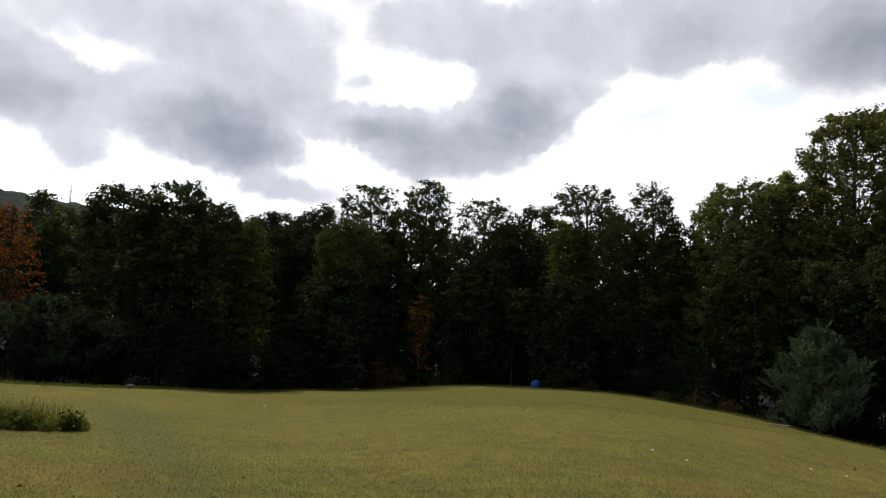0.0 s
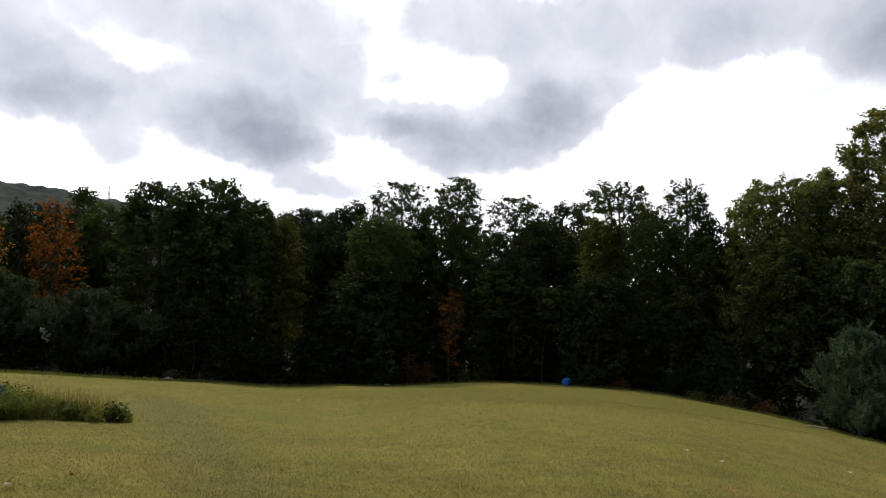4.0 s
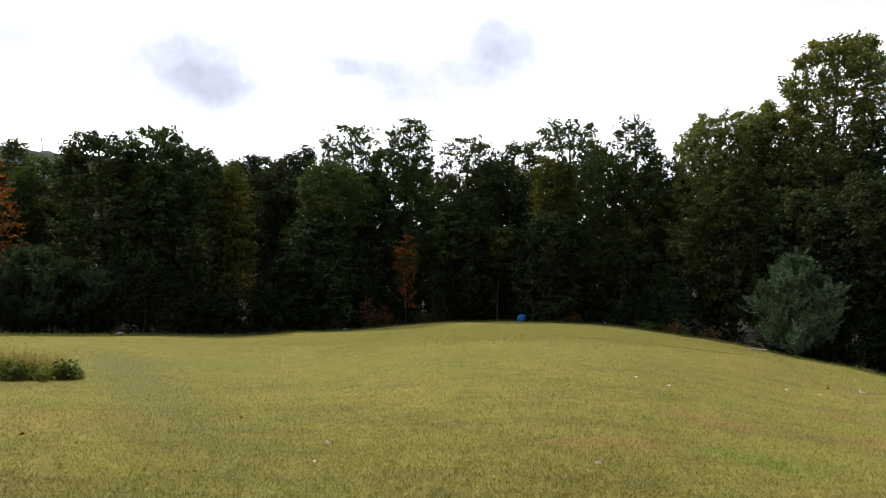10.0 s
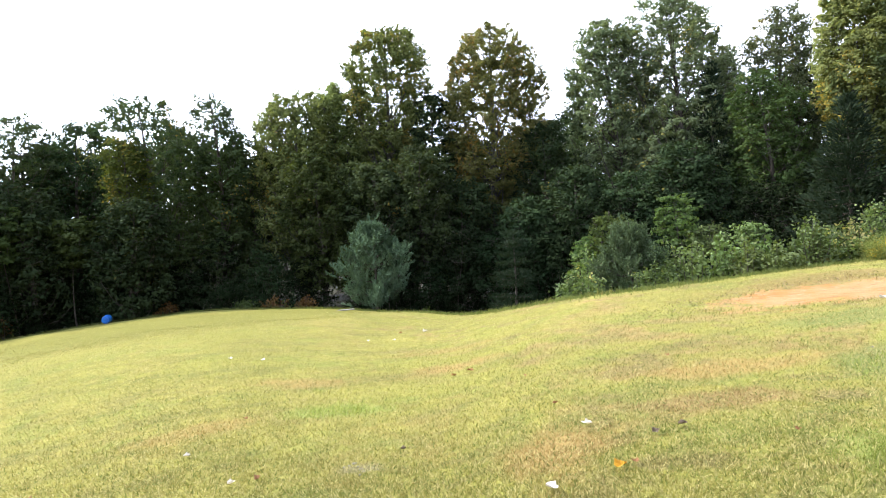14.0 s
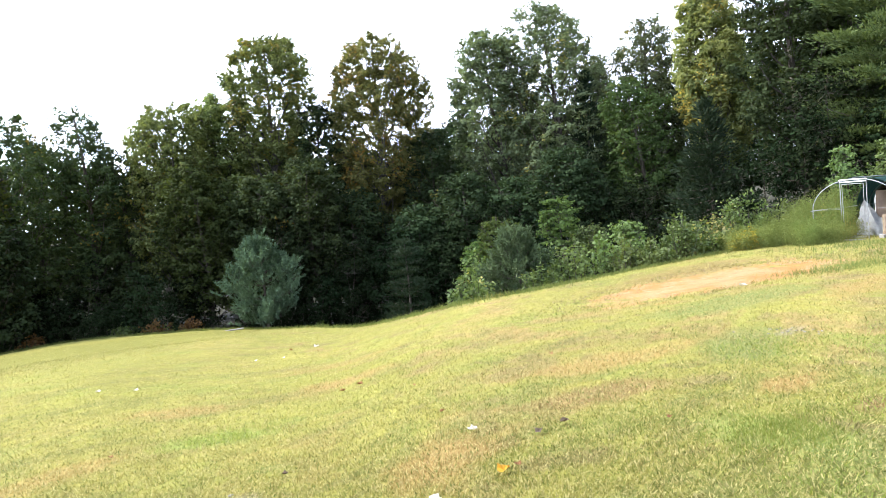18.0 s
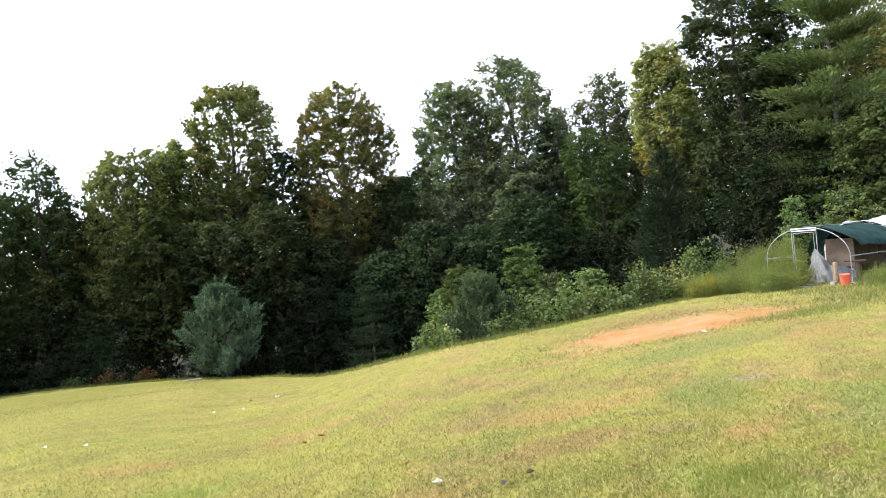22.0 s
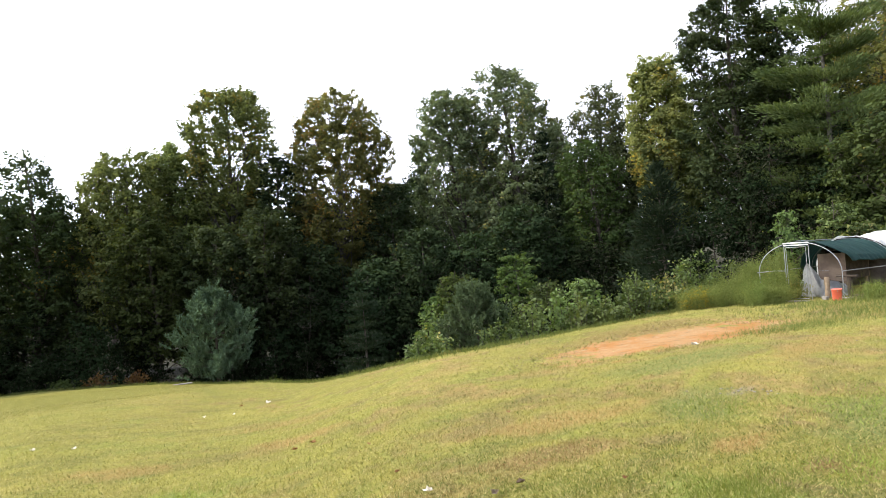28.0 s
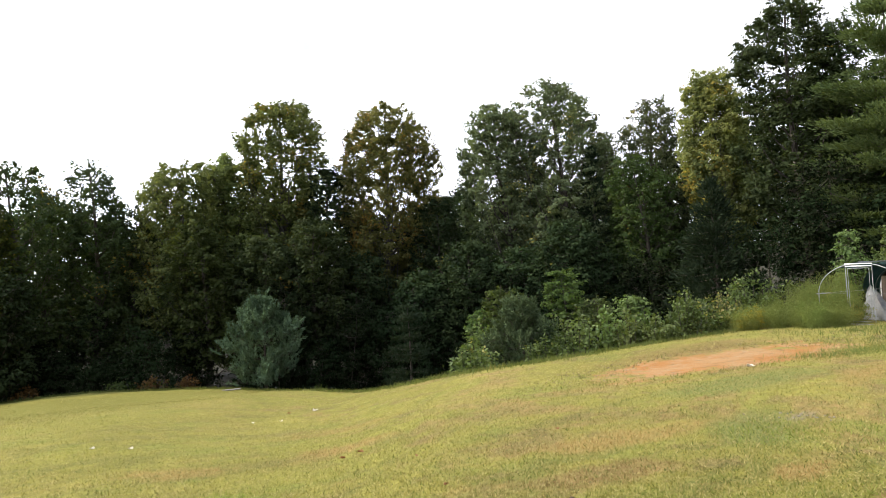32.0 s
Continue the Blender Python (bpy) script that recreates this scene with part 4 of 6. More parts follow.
# ---------------------------------------------------------------- the wood's front: bearing, distance, top in degrees over eye level, radius, crown's foot
FRONT = [
    # name part, label, bearing, dist, top, radius, foot, leaf, shape, leaves, seed
    ("maple_tree", "maple with orange autumn leaves at the wood's edge", 38.8, 50, 4.9, 1.35, -5.0, ORANGE, "oval", 1500),
    ("maple_tree", "slim maple with orange-red autumn leaves behind young pines", 33.6, 49, 5.0, 1.35, -6.5, ORANGE, "round", 1250),
    ("forest_tree", "dull green tree between two orange maples", 35.8, 55, 4.6, 2.2, -6.0, FOREST, "round", 6500),
    ("forest_tree", "green tree with a pointed top at the wood's edge", 32.2, 60, 6.1, 2.0, -6.0, MID, "column", 6500),
    ("forest_tree", "rounded light green tree in the wood", 29.6, 56, 5.2, 2.2, -6.0, MID, "round", 6500),
    ("oak_tree", "large dark oak with a lumpy crown", 26.2, 46, 6.8, 2.2, -7.5, OAK, "oak", 11000),
    ("oak_tree", "large dark oak standing highest in its group", 22.8, 46, 7.6, 2.2, -7.5, OAK, "oak", 11000),
    ("oak_tree", "dark oak with a drooping flank", 19.4, 47, 6.2, 2.2, -7.5, OAK, "oak", 11000),
    ("young_tree", "slender yellow-green tree beside a dark oak", 16.4, 46, 5.3, 1.1, -6.0, YELLOWGREEN, "column", 3200),
    ("forest_tree", "dark broadleaf tree in the wood's front", 13.6, 52, 4.6, 2.4, -7.0, FOREST, "round", 8000),
    ("forest_tree", "dark broadleaf tree with a bumpy top", 11.3, 55, 6.8, 2.0, -7.0, FOREST, "round", 8000),
    ("young_tree", "soft mid-green tree before darker trees", 8.7, 48, 5.6, 2.1, -3.0, MID, "dome", 5200),
    ("forest_tree", "tall dark tree with a broken top", 6.3, 54, 8.8, 2.5, -7.0, OAK, "oak", 10000),
    ("forest_tree", "tall dark tree with an airy domed top", 1.5, 54, 9.4, 2.2, -7.0, OAK, "oval", 9500),
    ("forest_tree", "broad dark tree with a flat domed crown", -3.6, 54, 8.0, 2.6, -7.0, OAK, "oak", 9000),
    ("forest_tree", "dark tree with a level top", -7.4, 55, 7.5, 2.4, -7.0, FOREST, "oak", 9000),
    ("forest_tree", "tall dark oak with a spreading top", -12.6, 52, 9.3, 2.9, -7.0, OAK, "oak", 11000),
    ("forest_tree", "dark oak whose crown droops to one side", -17.6, 52, 9.5, 2.0, -7.0, OAK, "oval", 9500),
    ("forest_tree", "drooping lower crown of a dark tree", -20.0, 53, 6.4, 1.9, -7.0, OAK, "round", 7000),
    ("young_tree", "yellow-green young tree before dark oaks", -10.7, 49.5, 6.3, 1.3, -3.0, YELLOWGREEN, "dome", 3600),
    ("ash_tree", "light green tree with open spreading twigs", -24.4, 52, 9.6, 2.9, -4.0, POPLAR, "oak", 10000),
    ("ash_tree", "light green tree leaning against a tall poplar", -28.0, 53, 10.4, 2.2, -4.0, POPLAR, "column", 8000),
    ("poplar_tree", "tall tulip poplar with a round open crown", -32.4, 54, 14.75, 3.35, -2.5, POPLAR, "dome", 13500),
    ("forest_tree", "dark green tree between two tall poplars", -36.2, 52, 8.9, 2.0, -7.0, FOREST, "round", 8000),
    ("poplar_tree", "tall tulip poplar turning gold on its lower boughs", -41.3, 54, 14.3, 4.15, -2.5, GOLD, "egg", 15500),
    ("forest_tree", "dark tree at the foot of a golden poplar", -45.6, 52, 5.5, 2.2, -8.0, FOREST, "round", 7500),
    ("oak_tree", "tall grey-green oak with ragged outer twigs", -51.9, 52, 13.3, 3.2, -3.0, GREY, "egg", 14500),
    ("oak_tree", "tall broad grey-green tree in full leaf", -56.2, 52, 14.8, 3.9, -4.0, GREY, "oval", 18000),
    ("young_tree", "thin straggling tree between larger crowns", -60.3, 56, 10.2, 0.9, 0.0, GREY, "column", 2600),
    ("forest_tree", "light grey-green tree in the second row", -64.3, 56, 12.3, 2.4, -4.0, GREY, "oval", 9000),
    ("forest_tree", "mid-green tree with layered boughs", -63.0, 49, 8.0, 2.2, -6.0, MID, "round", 8000),
    ("poplar_tree", "tall poplar with gold and green leaves", -69.2, 50, 14.2, 2.1, 0.0, GOLD, "oval", 11000),
    ("oak_tree", "very tall dark oak with an open ragged crown", -75.0, 46, 18.2, 2.8, -1.0, OAK, "oval", 16500),
    ("oak_tree", "tall dark oak beside a white pine", -78.2, 48, 15.8, 2.2, -1.0, OAK, "oval", 9000),
    ("maple_tree", "bright green maple beneath a white pine", -85.2, 38, 6.4, 2.4, -3.0, MID, "round", 8000),
    ("poplar_tree", "tall tree with gold-tinged upper leaves", -85.4, 50, 16.0, 3.4, -1.0, GOLD, "oval", 9500),
    ("oak_tree", "tall dark oak at the wood's end", -92.0, 48, 17.0, 3.2, -1.0, OAK, "oak", 9000),
    ("oak_tree", "dark oak near the pen", -98.5, 46, 14.0, 3.2, -2.0, OAK, "oak", 7000),
    ("forest_tree", "dark leafy tree under a light green one", -25.6, 47.5, 4.6, 2.2, -7.0, MID, "round", 8000),
    ("forest_tree", "dark leafy tree below a tall poplar", -30.6, 47, 3.2, 2.0, -7.0, OAK, "round", 7500),
    ("forest_tree", "dark broad tree before two poplars", -35.0, 46.5, 4.4, 2.1, -7.0, OAK, "round", 8000),
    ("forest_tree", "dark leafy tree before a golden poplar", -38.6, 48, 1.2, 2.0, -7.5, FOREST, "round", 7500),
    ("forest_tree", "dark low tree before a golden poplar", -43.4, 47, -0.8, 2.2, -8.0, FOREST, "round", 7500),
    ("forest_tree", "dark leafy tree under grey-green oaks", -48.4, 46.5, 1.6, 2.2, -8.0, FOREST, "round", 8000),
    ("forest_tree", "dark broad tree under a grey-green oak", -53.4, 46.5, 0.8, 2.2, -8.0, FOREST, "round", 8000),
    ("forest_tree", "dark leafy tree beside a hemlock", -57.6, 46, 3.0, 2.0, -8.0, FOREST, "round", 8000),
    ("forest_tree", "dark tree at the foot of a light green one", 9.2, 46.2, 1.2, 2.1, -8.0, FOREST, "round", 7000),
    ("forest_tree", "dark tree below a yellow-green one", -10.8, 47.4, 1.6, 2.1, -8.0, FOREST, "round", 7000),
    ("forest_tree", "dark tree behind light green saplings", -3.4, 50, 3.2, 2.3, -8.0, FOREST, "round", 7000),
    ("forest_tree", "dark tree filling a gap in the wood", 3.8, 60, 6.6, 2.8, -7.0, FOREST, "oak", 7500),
    ("forest_tree", "dark green tree behind a young orange maple", 42.5, 54, 5.5, 2.8, -6.0, FOREST, "round", 6500),
]
for k, (name, label, b, dist, up, rad, foot_deg, leaf, shape, count) in enumerate(FRONT):
    tx, ty = at(b, dist)
    poplar, tall = "poplar" in name or "ash" in name, leaf is GREY
    broadleaf(name, label, tx, ty, top_at(dist, up) + (0.15 if poplar else 0.40), rad * (1.18 if poplar else 1.22), top_at(dist, foot_deg), leaf, 100 + k, shape, int(count * (3.9 if poplar else 3.0 if tall else 2.2)), 0.215,
              int((60 if leaf is ORANGE else 330 if poplar or tall else 150) + 75 * rad), spread=0.62 if poplar else 0.60,
              lobe=0.55 if poplar else 1.0, bark=PALE_BARK if poplar else BARK, steep=1.35 if poplar else 0.9 if tall else 0.6, airy=0.20 if poplar else 0.22)

# the wood behind: five kinds of tree, repeated
BACK = []
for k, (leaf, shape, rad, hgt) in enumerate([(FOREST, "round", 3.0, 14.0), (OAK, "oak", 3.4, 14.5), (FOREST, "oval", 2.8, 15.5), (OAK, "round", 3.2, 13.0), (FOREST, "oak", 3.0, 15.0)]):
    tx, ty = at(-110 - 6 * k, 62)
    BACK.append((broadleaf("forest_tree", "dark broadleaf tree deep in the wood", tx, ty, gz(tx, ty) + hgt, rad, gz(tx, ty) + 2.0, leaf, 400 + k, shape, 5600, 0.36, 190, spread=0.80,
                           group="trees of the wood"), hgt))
rb = random.Random(8)
# the highest that the wood behind may stand, in degrees over eye level, along the bearings
CEILING = ([-105, -88, -80, -74, -66, -60, -48, -44, -36, -30, -25, -21, -16, -9, -2, 5, 10, 14, 18, 26, 30, 40, 60], [14, 15, 14, 12, 8.5, 7.5, 7, 5.5, 7, 7.5, 6.5, 5.2, 7.4, 6.8, 6.4, 6.6, 5.2, 3.4, 4.6, 5.6, 4.0, 3.4, 4.5])
for row, (dist0, step) in enumerate([(58, 4.6), (68, 4.8)]):
    b = -102.0 + row
    while b < 58:
        dist = dist0 + rb.uniform(-2.5, 2.5)
        bb = b + rb.uniform(-1, 1)
        tx, ty = at(bb, dist)
        src, hgt = BACK[rb.randrange(5)]
        limit = top_at(dist, float(np.interp(bb, *CEILING)) * rb.uniform(0.72, 1.0)) - gz(tx, ty)
        s = limit / hgt
        copy_thing(src, pose(tx, ty, gz(tx, ty) - 0.1, 0, 0, rb.uniform(0, 360)) @ Matrix.Diagonal((max(s, 0.85), max(s, 0.85), s, 1)))
        b += step

# the wood's under-storey: four leafy saplings, repeated along the rim
UNDER = []
for k, (leaf, shape, rad, hgt) in enumerate([(SHADE_TONED, "bush", 1.7, 4.2), (SHADE_TONED, "bush", 1.5, 3.2), (SHADE_TONED, "round", 1.8, 6.0), (SHADE_TONED, "round", 1.4, 5.0)]):
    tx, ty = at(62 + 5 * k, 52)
    UNDER.append(broadleaf("sapling", "leafy sapling under the wood, its leaves toned dark for shade", tx, ty, gz(tx, ty) + hgt, rad, gz(tx, ty) + 0.2, leaf, 500 + k, shape, 4200, 0.165, 80,
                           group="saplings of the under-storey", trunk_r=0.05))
for row in range(2):
    b = -96.0 + 0.7 * row
    while b < 44:
        bb = b + rb.uniform(-0.8, 0.8)
        rim = float(np.interp(bb, _fine, RIM_FINE[0]))
        dist = max(rim + 4.0 + 3.4 * row + rb.uniform(-0.6, 1.2), (45 + 2.5 * row) if -70 < bb < -23 else (38 + 3 * row) if bb <= -70 else 0)
        b += 2.9
        if row == 0 and (bb < -70 or -31 < bb < -23 or 24 < bb < 40):
            continue
        tx, ty = at(bb, dist)
        pick = rb.choice([0, 0, 1, 1, 2, 2, 3] if row else [0, 1, 1])
        s = rb.uniform(0.75, 1.2)
        if bb < -31:
            pick, s = rb.choice([2, 3]), rb.uniform(0.9, 1.4)
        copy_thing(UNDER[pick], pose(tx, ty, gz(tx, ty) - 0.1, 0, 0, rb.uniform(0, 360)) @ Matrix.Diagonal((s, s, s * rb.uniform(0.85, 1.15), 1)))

# young trees and pines before the wood
for b, dist, up, rad, leaf, seed, size, label in [
        (-30.3, 38.2, -1.25, 1.75, BLUE_PINE, 11, 0.22, "young blue-green white pine at the lawn's rim"),
        (-52.6, 24.6, -2.9, 1.15, GREEN_PINE, 13, 0.15, "bushy young white pine beyond the lawn's crest"),
        (36.8, 42, -0.5, 2.3, BLUE_PINE, 14, 0.24, "full young white pine behind a covered heap"),
        (31.3, 40, -1.4, 1.9, BLUE_PINE, 15, 0.23, "young white pine beside a larger one"),
        (26.9, 41, -3.4, 1.5, BLUE_PINE, 16, 0.22, "low young white pine at the end of a row")]:
    tx, ty = at(b, dist)
    white_pine("white_pine", label, tx, ty, top_at(dist, up), rad, leaf, seed, size=size)
tx, ty = at(-42.6, 37)
conifer("hemlock_tree", "small dark hemlock in the wood's shade", tx, ty, top_at(37, -3.3), 1.4, gz(tx, ty) + 0.3, DARK_PINE, 12, 7500, 0.17, 13, droop=0.1, flat=0.22, round_top=0.45)
tx, ty = at(-81.0, 43)
conifer("white_pine", "tall white pine with layered boughs and a bare trunk", tx, ty, top_at(43, 17.0), 4.2, top_at(43, -0.5), PINE, 17, 42000, 0.25, 15, droop=0.02, rise=0.28, taper=0.40, flat=0.15, bark=PALE_BARK)
tx, ty = at(-59.2, 50)
conifer("hemlock_tree", "dark hemlock between broadleaf trees", tx, ty, top_at(50, 9.2), 2.4, top_at(50, -4), DARK_PINE, 18, 9000, 0.30, 26, droop=0.2, flat=0.55)
tx, ty = at(-68.5, 42)
conifer("hemlock_tree", "dark hemlock with drooping layered boughs", tx, ty, top_at(42, 5.5), 3.0, gz(tx, ty) + 1.0, DARK_PINE, 19, 11000, 0.30, 24, droop=0.25, flat=0.5)
YOUNG = [
    ("young_tree", "light green young tree with layered sprays of leaves", -56.2, 31, -0.5, 0.95, -5.5, LIGHT, "oval", 3400, 0.13),
    ("young_tree", "spreading light green young tree behind a pine", -50.8, 31.5, -1.5, 1.1, -6.0, LIGHT, "round", 3200, 0.13),
    ("young_tree", "small light green tree among shrubs", -58.9, 30.5, -3.2, 0.8, -6.0, SHRUB, "oval", 2400, 0.12),
    ("young_tree", "low light green tree beyond the crest", -49.2, 33, -3.6, 0.8, -7.0, LIGHT, "round", 2200, 0.13),
    ("young_tree", "upright light green tree among shrubs", -61.8, 30, -3.1, 0.65, -5.5, SHRUB, "oval", 1900, 0.12),
    ("young_tree", "leafy light green tree beside weeds", -66.4, 30, -3.6, 0.65, -5.5, SHRUB, "oval", 1900, 0.12),
    ("young_maple", "small maple turned orange before the dark wood", 1.6, 46.5, 0.1, 0.95, -7.0, ORANGE, "round", 900, 0.18),
    ("young_tree", "light green sapling before dark oaks", -2.4, 48.5, 2.0, 1.6, -3.0, MID, "dome", 4200, 0.24),
    ("young_tree", "soft yellow-green sapling at the wood's edge", -6.6, 48.5, 0.7, 1.6, -3.5, MID, "dome", 4200, 0.24),
    ("young_tree", "gold-leaved lower bough of a young tree", -38.8, 50, 2.2, 0.8, -1.2, GOLD, "column", 1300, 0.24),
    ("young_tree", "fresh green young tree behind the pen", -80.6, 33, 1.5, 1.05, -4.0, SHRUB, "oval", 7000, 0.125),
    ("young_tree", "fresh green upright sapling behind the pen", -77.9, 32, 1.2, 0.7, -4.0, SHRUB, "column", 3600, 0.12),
    ("young_tree", "leafy young tree beside the pen's roof", -83.0, 34, -0.2, 1.05, -4.0, SHRUB, "round", 5600, 0.125),
]
for k, (name, label, b, dist, up, rad, foot_deg, leaf, shape, count, size) in enumerate(YOUNG):
    tx, ty = at(b, dist)
    broadleaf(name, label, tx, ty, top_at(dist, up), rad, max(top_at(dist, foot_deg), gz(tx, ty) + 0.3), leaf, 600 + k, shape, count, size, 60, spread=0.30 if leaf in (SHRUB, LIGHT) else 0.42, trunk_r=0.06,
              steep=0.35, layered=0.75 if leaf is LIGHT else 0.35)

# low russet growth under the wood's first trees
for k, (b, dist, hgt, rad) in enumerate([(7.6, 44.6, 1.3, 0.8), (5.2, 45.6, 2.6, 0.7), (3.6, 45.8, 1.7, 0.9), (0.2, 46.4, 1.4, 1.0), (-1.6, 46.8, 1.8, 0.7), (-13.0, 47.0, 1.0, 1.0), (-19.0, 45.0, 0.9, 1.1), (-21.6, 44.0, 1.1, 1.0),
                                         (-24.2, 42.6, 1.0, 1.1), (-34.6, 41.0, 1.3, 0.8)]):
    tx, ty = at(b, dist)
    shrub("shrub", "low russet-leaved growth under the wood's edge", tx, ty, gz(tx, ty) + hgt, rad, RUSSET if k % 3 else MID, 900 + k, 14, 34, 0.16, "russet growth along the rim", hang=0.16, dome=0.4)

# the shrubs beyond the crest: bearing, distance, top, radius
SHRUBS = [(-48.2, 22.5, -6.6, 0.75), (-49.0, 25.5, -5.0, 0.85), (-55.4, 26, -4.6, 0.9), (-57.4, 24, -4.4, 0.9), (-60.2, 25, -4.4, 1.0), (-62.8, 25.5, -4.4, 1.0), (-65.2, 26, -5.0, 0.95),
          (-63.9, 24.0, -5.3, 0.8), (-67.2, 27, -4.4, 0.8), (-68.6, 28, -3.6, 0.9), (-71.0, 29.5, -1.9, 1.15), (-73.6, 30, -3.0, 1.0), (-75.6, 31, -3.2, 0.9)]
for k, (b, dist, up, rad) in enumerate(SHRUBS):
    tx, ty = at(b, dist)
    shrub("shrub", "leafy light green shrub along the lawn's crest", tx, ty, top_at(dist, up), rad * 1.2, SHRUB, 700 + k, 20, 75, 0.135, "shrubs along the crest", hang=0.10, dome=0.30)
for k, (b, dist) in enumerate([(-48.0, 23.5), (-54.6, 22.6), (-61.6, 24.0), (-66.2, 25.6)]):
    tx, ty = at(b, dist)
    shrub("shrub", "low pale green shrub on the bank", tx, ty, gz(tx, ty) + 1.3 + 0.25 * (k % 4), 0.75, SHRUB, 740 + k, 16, 60, 0.125, "low shrubs on the bank", hang=0.09, dome=0.25)

# trees of the next rise, seen through a dip in the wood
for b, dist, up in [(12.4, 96, 6.0), (13.7, 100, 6.2), (15.0, 97, 6.1), (16.3, 102, 5.8), (17.6, 98, 5.2), (-21.0, 92, 4.6), (-22.4, 95, 4.8), (-46.8, 84, 6.0), (-47.6, 88, 6.6)]:
    tx, ty = at(b, dist)
    src, hgt = BACK[rb.randrange(5)]
    s = (top_at(dist, up) - gz(tx, ty)) / hgt
    copy_thing(src, pose(tx, ty, gz(tx, ty) - 0.1, 0, 0, rb.uniform(0, 360)) @ Matrix.Diagonal((s * 0.9, s * 0.9, s, 1)))

# ---------------------------------------------------------------- distance
def far_hill():
    """A wooded ridge far off, its canopy a sheet of rounded tree tops."""
    rs = np.random.RandomState(31)
    az = np.arange(8, 75, 0.16)
    crest_deg = np.interp(az, [8, 12, 20, 28, 31, 34, 38, 50, 75], [4.6, 5.0, 5.0, 5.4, 5.55, 5.9, 6.0, 6.3, 5.0])
    rows = np.linspace(0, 1, 26)
    verts = []
    for k, t in enumerate(rows):
        dist = 300 + 150 * t
        top = np.tan(np.radians(crest_deg)) * 450 * (t ** 0.9) - 6 * (1 - t)
        bumps = np.convolve(np.pad(np.abs(rs.normal(0, 2.0, len(az))), 2, "edge"), [0.12, 0.24, 0.28, 0.24, 0.12], "valid")
        a = np.radians(az + rs.uniform(-0.05, 0.05, len(az)))
        verts.append(np.column_stack([-np.sin(a) * dist, np.cos(a) * dist, top + bumps]))
    # the far flank
    a = np.radians(az)
    verts.append(np.column_stack([-np.sin(a) * 520, np.cos(a) * 520, np.full(len(az), -6.0)]))
    n = len(az)
    i, j = np.meshgrid(np.arange(len(verts) - 1), np.arange(n - 1), indexing="ij")
    faces = np.stack([i * n + j, i * n + j + 1, (i + 1) * n + j + 1, (i + 1) * n + j], -1).reshape(-1, 4)
    ob = mesh_object("far_hill", np.concatenate(verts), faces, HILL, None, True)
    tagged(ob, "distant blue-green wooded ridge under cloud", "hill", kind="structure")


m, nt = material("far_woods")
pos = where(nt)
far_col = mix_rgb(nt, ramp(nt, noise_node(nt, pos, 0.12, 5.0, 0.7), 0.35, 0.65), (0.022, 0.034, 0.036), (0.048, 0.064, 0.060))
finish(nt, principled(nt, far_col, 0.95, 0, 0.05))
HILL = m
far_hill()


def box(bm, cx, cy, cz, sx, sy, sz, rz=0.0, bevel=0.0, tilt=0.0):
    made = bmesh.ops.create_cube(bm, size=1.0, matrix=pose(cx, cy, cz, tilt, 0, rz) @ Matrix.Diagonal((sx, sy, sz, 1)))["verts"]
    if bevel:
        edges = list({e for v in made for e in v.link_edges})
        bmesh.ops.bevel(bm, geom=edges, offset=bevel, segments=1, affect="EDGES")


def pipe_mesh(name, points, radius, mat, parent, sides=8):
    pts = np.array(points, float)
    v, f = tubes([(pts, np.full(len(pts), radius))], sides)
    return mesh_object(name, v, f, mat, parent, True)


def lathe(bm, profile, sides=20):
    """A body of revolution from (radius, z) pairs."""
    rings = []
    for rad, z in profile:
        rings.append([bm.verts.new((rad * math.cos(2 * math.pi * k / sides), rad * math.sin(2 * math.pi * k / sides), z)) for k in range(sides)])
    for r0, r1 in zip(rings, rings[1:]):
        for k in range(sides):
            bm.faces.new((r0[k], r0[(k + 1) % sides], r1[(k + 1) % sides], r1[k]))
    bm.faces.new(rings[0][::-1])
    bm.faces.new(rings[-1])


def cloth(name, fn, nu, nv, mat, parent, label="", thick=0.006):
    """A sheet fn(u, v) with thickness."""
    bm = bmesh.new()
    grid = [[bm.verts.new(fn(i / nu, j / nv)) for j in range(nv + 1)] for i in range(nu + 1)]
    for i in range(nu):
        for j in range(nv):
            bm.faces.new((grid[i][j], grid[i + 1][j], grid[i + 1][j + 1], grid[i][j + 1]))
    bmesh.ops.solidify(bm, geom=bm.faces[:], thickness=thick)
    return part(name, bm, mat, parent, label, True)


# a lattice mast on the far ridge
mx, my = at(30.1, 440)
mast = thing("radio_mast", mx, my, 36.0, 0, "thin steel radio mast on the far ridge", "mast")
for lx, ly in ((-0.6, -0.6), (0.6, -0.6), (0, 0.6)):
    pipe_mesh("leg", [(lx, ly, 0), (lx * 0.35, ly * 0.35, 15.5)], 0.13, STEEL, mast, 5)
for k in range(7):
    f = 1 - 0.65 * (k / 7)
    z = 1.5 + 2.0 * k
    pipe_mesh("brace", [(-0.6 * f, -0.6 * f, z), (0.6 * f, -0.6 * f, z + 1.2), (0, 0.6 * f, z + 0.3), (-0.6 * f, -0.6 * f, z + 1.6)], 0.06, STEEL, mast, 4)
pipe_mesh("aerial", [(0, 0, 15.0), (0, 0, 18.5)], 0.08, STEEL, mast, 5)

# ---------------------------------------------------------------- the hoop pen
PX, PY, PEN_TURN = 24.93, 5.13, -103.0
PZ = gz(PX, PY) + 0.02
pen = thing("hoop_pen", PX, PY, PZ, PEN_TURN, "galvanised hoop pen half covered with green and white tarpaulins", "animal pen")
